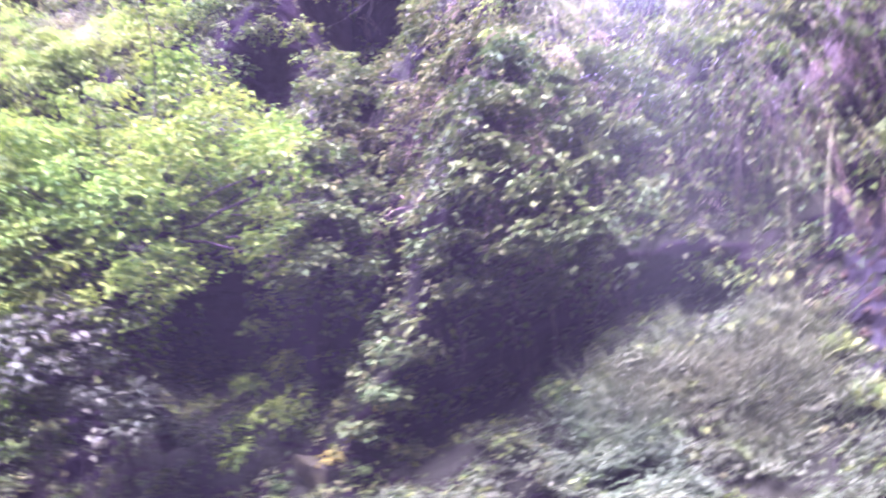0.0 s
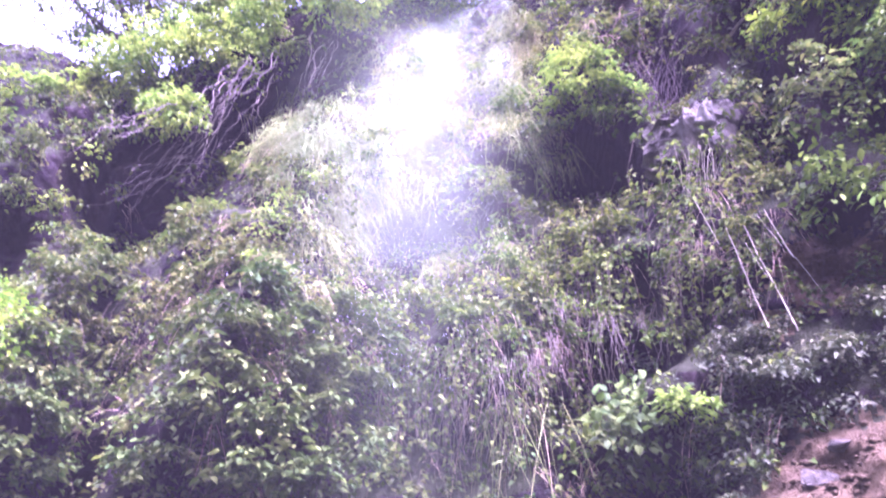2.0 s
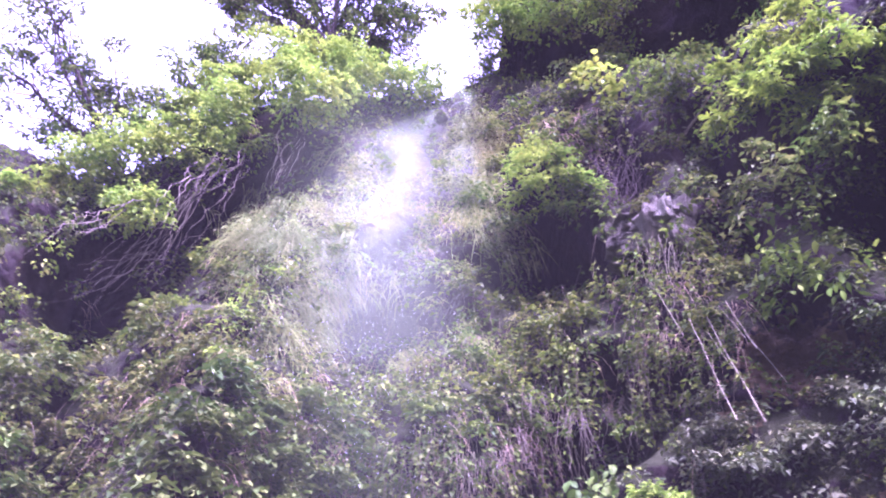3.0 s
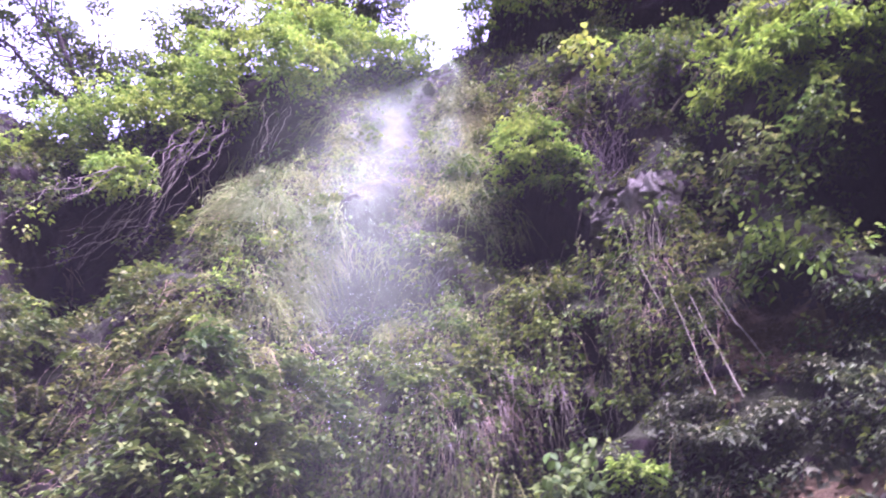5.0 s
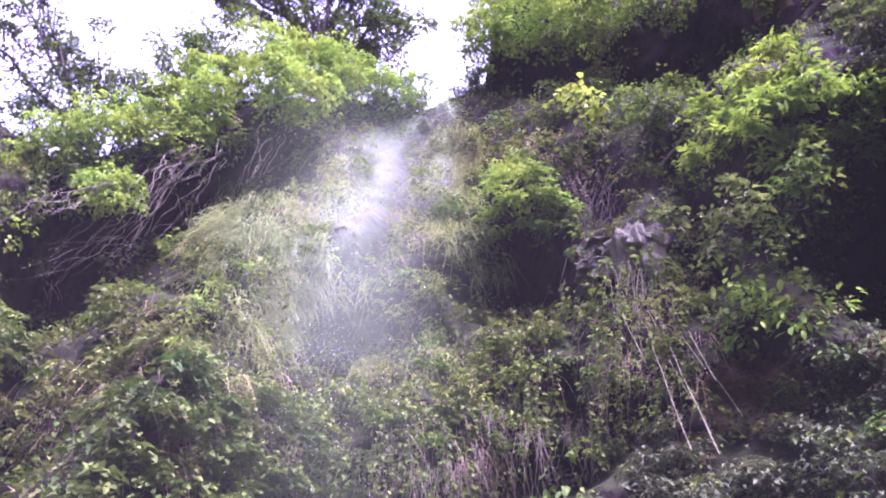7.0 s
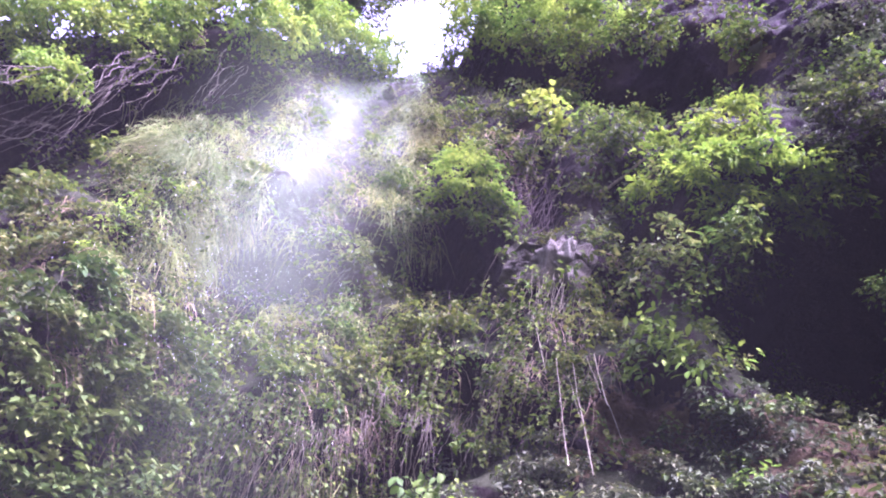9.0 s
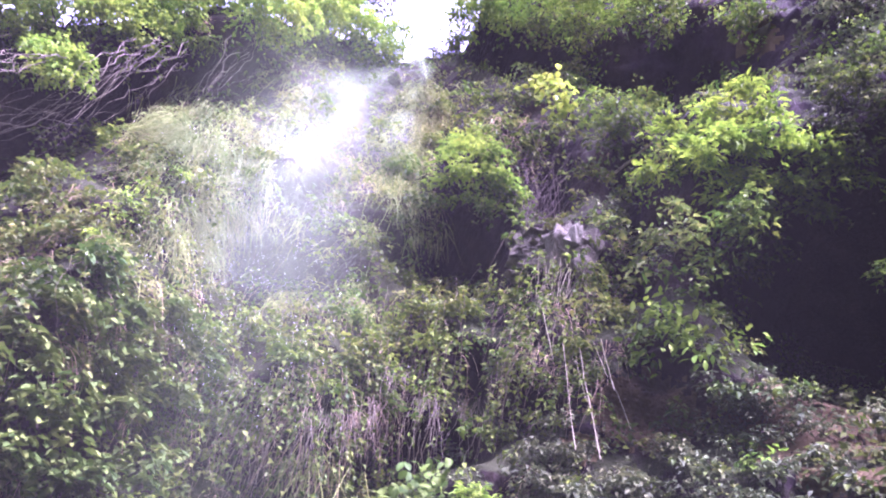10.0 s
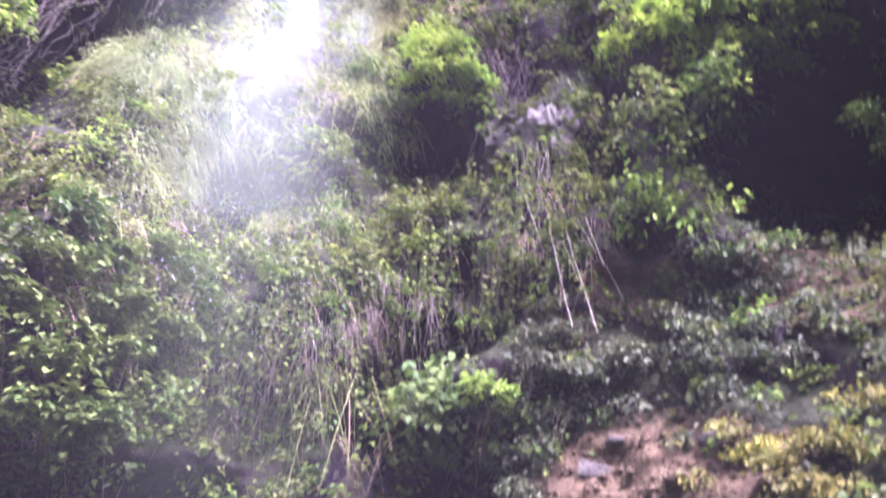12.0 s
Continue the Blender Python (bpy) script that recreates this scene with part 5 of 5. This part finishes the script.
# -- trees on the hilltop, against the sky --
b = polar(-4.5, 37.0, 15.0)
ends = [polar(a, el, 15.0 + 0.08 * abs(a + 7)) for a, el in ((-1, 42), (-3.2, 41.8), (-5, 42.8), (-7, 42.2), (-9.5, 43), (-2, 44.5), (-5, 45), (-8, 45.5), (-11, 44.5), (-13, 46), (-15.5, 47), (-10, 47.5), (-6, 47.5), (-2.5, 47), (-17.5, 48.5), (-13, 43.6), (-15.6, 44), (-17.4, 45.6), (-0.4, 43.4), (0.6, 44.8))]
tree(b, ends, 0.16, M_DARK, "tall dark-leaved tree on the hilltop against the white sky", (0.12, 0.06), 900, (0.26, 0.52), 13, 0.55)
b = polar(-21.5, 29.5, 14.0)
ends = [polar(a, el, r) for a, el, r in ((-27, 37, 14), (-24, 36.5, 14), (-30, 38.5, 14), (-28.5, 34, 14), (-31, 41, 14), (-21.5, 35.5, 14.3), (-33, 36, 14), (-25.5, 33.5, 14))]
tree(b, ends, 0.10, M_DARK, "thin leaning tree with sparse dark leaves on the hilltop", (0.10, 0.055), 850, (0.22, 0.48), 13, 0.4)
b = polar(-17.0, 33.5, 13.5)
ends = [polar(a, el, r) for a, el, r in ((-17, 39, 13.5), (-15, 40.5, 13.6), (-19.5, 36.5, 13.5), (-18, 38, 13.8))]
tree(b, ends, 0.06, M_MID, "young green tree rising above the edge shrubs", (0.10, 0.055), 1100, (0.35, 0.55), 9, 0.5)


# ---- the waterfall ----
# bearing, elevation, half width in bearing, distance out from the rock
FALL = [(5.7, 40.0, 0.5, 0.3), (4.7, 38.8, 0.65, 0.35), (3.1, 37.9, 0.9, 0.45), (1.2, 36.9, 1.9, 0.6), (-0.2, 35.8, 2.9, 0.7), (-1.0, 33.5, 3.8, 0.8), (-1.8, 31.2, 4.0, 0.85), (-2.4, 28.8, 4.0, 0.9), (-2.3, 26.0, 4.3, 1.1), (-2.5, 22.5, 4.6, 1.15), (-2.7, 18.5, 4.8, 1.0)]
fall_t = np.linspace(0, 1, len(FALL))


def fall_at(u, side, extra=0.0):
    """Water slides down the rock and, past a lip, drops free of the hollow behind it."""
    a, el, w, o = (np.interp(u, fall_t, [row[k] for row in FALL]) for k in range(4))
    P, N = site(a + side * w, np.minimum(el, top_el(a + side * w)))
    r = np.hypot(P[:, 0], P[:, 1]) - 0.15
    way = np.argsort(u)
    r[way] = np.minimum.accumulate(r[way])
    r = r - extra
    b = np.radians(a + side * w)
    return np.stack([r * np.sin(b), r * np.cos(b), EYE_Z + r * np.tan(np.radians(el))], -1)


def smooth_rows(P, k=3):
    for _ in range(k):
        P[1:-1] = 0.25 * P[:-2] + 0.5 * P[1:-1] + 0.25 * P[2:]
    return P


def sheet(name, u0, u1, width, extra, mat, parent, nu=60, nv=26, relief=0.05):
    base = np.array(parent.location)
    U = np.linspace(u0, u1, nu)
    S = np.linspace(-width, width, nv)
    rows = np.array([smooth_rows(fall_at(U, np.full(nu, s), np.full(nu, extra)), 20) for s in S])
    for _ in range(8):
        rows[1:-1] = 0.25 * rows[:-2] + 0.5 * rows[1:-1] + 0.25 * rows[2:]
    rows += relief * fbm(rows.reshape(-1, 3), 3.0, 2, extra * 10).reshape(nv, nu, 1) * np.array([0.3, -1.0, 0])
    I = np.arange(nv * nu).reshape(nv, nu)
    F = np.stack([I[:-1, :-1], I[:-1, 1:], I[1:, 1:], I[1:, :-1]], -1).reshape(-1, 4)
    uvv = np.stack(np.meshgrid(np.linspace(0, 1, nv), np.linspace(0, 1, nu), indexing="ij"), -1).reshape(-1, 2)
    return part(name, smooth(mesh_of(name, rows.reshape(-1, 3) - base, F, uvv[F.ravel()])), mat, parent)


fall = thing("waterfall", spot(-3.0, 19.0), "white waterfall spreading into a thin misty veil", "waterfall")
sheet("water_chute", 0.0, 1.0, 1.2, 0.05, M_WATER, fall)
sheet("water_veil", 0.2, 1.0, 2.0, 0.25, M_VEIL, fall)
# the ledge that the sheet strikes, sloping down to one side
LIP = [(1.4, 29.2), (0.2, 28.5), (-1.8, 27.2), (-4.2, 25.6), (-5.6, 24.2)]
LA, LE = np.array([q[0] for q in LIP]), np.array([q[1] for q in LIP])


def strands(name, k, a, el, L, W, out):
    """Thin separate threads of falling water."""
    P = fall_at(np.clip(np.interp(-el, [-row[1] for row in FALL], fall_t), 0, 1), 0 * a, out)
    r = np.hypot(P[:, 0], P[:, 1])
    P = np.stack([r * np.sin(np.radians(a)), r * np.cos(np.radians(a)), EYE_Z + r * np.tan(np.radians(el))], -1)
    D = norm(np.array([[0, -0.12, -1.0]]) + rng.normal(size=(k, 3)) * np.array([0.05, 0.05, 0]))
    v, f = blade_arrays(P, D, L, W, 0.1, 5, 0.04)
    u = np.tile(np.stack([np.tile([0.5, 0.5], 6), np.repeat(np.linspace(0, 1, 6), 2)], -1), (k, 1))
    part(name, mesh_of(name, v - np.array(fall.location), f, u[f.ravel()]), M_STRAND, fall)


pick = rng.random(170)
strands("ledge_threads", 170, np.interp(pick, np.linspace(1, 0, 5), LA) + rng.normal(size=170) * 0.25, np.interp(pick, np.linspace(1, 0, 5), LE) + rng.normal(size=170) * 0.3, rng.uniform(0.15, 1.0, 170), rng.uniform(0.003, 0.010, 170), rng.uniform(0.05, 0.3, 170))
ue = rng.uniform(0.3, 0.8, 240)
strands("sheet_threads", 240, np.interp(ue, fall_t, [q[0] for q in FALL]) + rng.normal(size=240) * 0.5 * np.interp(ue, fall_t, [q[2] for q in FALL]), np.interp(ue, fall_t, [q[1] for q in FALL]), rng.uniform(0.12, 0.6, 240), rng.uniform(0.003, 0.012, 240), rng.uniform(0.05, 0.3, 240))
# falling drops
nd = 1700
da, de, do = rng.normal(size=nd) * 4.5 - 3.0, 27 - 20 * rng.beta(1.2, 2.2, nd), rng.uniform(0.1, 1.6, nd)
dp = site(da, de)[0]
dp[:, :2] *= (1 - do / np.hypot(dp[:, 0], dp[:, 1]))[:, None]
tet = np.array([[1, 0, -1.0], [-0.5, 0.87, -1.0], [-0.5, -0.87, -1.0], [0, 0, 7.0]])
tf = np.array([[0, 1, 3], [1, 2, 3], [2, 0, 3], [0, 2, 1]])
V = dp[:, None] + tet[None] * (0.001 + 0.002 * rng.random(nd) ** 2)[:, None, None]
F = (tf[None] + (np.arange(nd) * 4)[:, None, None]).reshape(-1, 3)
part("spray", mesh_of("spray", V.reshape(-1, 3) - np.array(fall.location), F), M_DROP, fall)


# sheets in front of the rock: drifting spray by the wet wall, or haze
def spray(a0, a1, e0, e1, out, mat=M_MIST, nu=30, nv=24, fixed=0.0):
    A, E = np.meshgrid(np.linspace(a0, a1, nu), np.linspace(e0, e1, nv), indexing="ij")
    P, N = site(A.ravel(), np.minimum(E.ravel(), top_el(A.ravel()) - 0.2))
    way = norm(np.stack([-P[:, 0], -P[:, 1], 0 * P[:, 0]], -1))
    P = (P + way * out).reshape(nu, nv, 3)
    if fixed:
        P = np.array([polar(x, y, fixed) for x, y in zip(A.ravel(), E.ravel())]).reshape(nu, nv, 3)
    for _ in range(8):
        P[1:-1] = 0.25 * P[:-2] + 0.5 * P[1:-1] + 0.25 * P[2:]
        P[:, 1:-1] = 0.25 * P[:, :-2] + 0.5 * P[:, 1:-1] + 0.25 * P[:, 2:]
    I = np.arange(nu * nv).reshape(nu, nv)
    F = np.stack([I[:-1, :-1], I[:-1, 1:], I[1:, 1:], I[1:, :-1]], -1).reshape(-1, 4)
    uvv = np.stack(np.meshgrid(np.linspace(0, 1, nu), np.linspace(0, 1, nv), indexing="ij"), -1).reshape(-1, 2)
    part("mist_haze", smooth(mesh_of("mist_haze", P.reshape(-1, 3) - np.array(fall.location), F, uvv[F.ravel()])), mat, fall)


spray(-15, 11, -5, 38, 1.4)
# haze sheet added all round to lighten the dark hollows
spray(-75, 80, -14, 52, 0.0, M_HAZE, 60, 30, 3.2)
# a thin second fall beside the chute
TR = [(6.0, 38.4, 0.8), (5.7, 36.4, 1.5), (5.2, 33.6, 1.9), (4.6, 30.0, 2.2)]
U_, S_ = np.meshgrid(np.linspace(0, 1, 24), np.linspace(-1, 1, 12), indexing="ij")
ta, te_, tw = (np.interp(U_, np.linspace(0, 1, 4), [q[k] for q in TR]) for k in range(3))
TP = site((ta + S_ * tw).ravel(), te_.ravel(), 0.3)[0].reshape(24, 12, 3)
for _ in range(4):
    TP[1:-1] = 0.25 * TP[:-2] + 0.5 * TP[1:-1] + 0.25 * TP[2:]
I_ = np.arange(288).reshape(24, 12)
F_ = np.stack([I_[:-1, :-1], I_[:-1, 1:], I_[1:, 1:], I_[1:, :-1]], -1).reshape(-1, 4)
uv_ = np.stack([0.5 + 0.5 * S_, U_], -1).reshape(-1, 2)
part("water_veil", smooth(mesh_of("water_veil", TP.reshape(-1, 3) - np.array(fall.location), F_, uv_[F_.ravel()])), M_TRICKLE, fall)
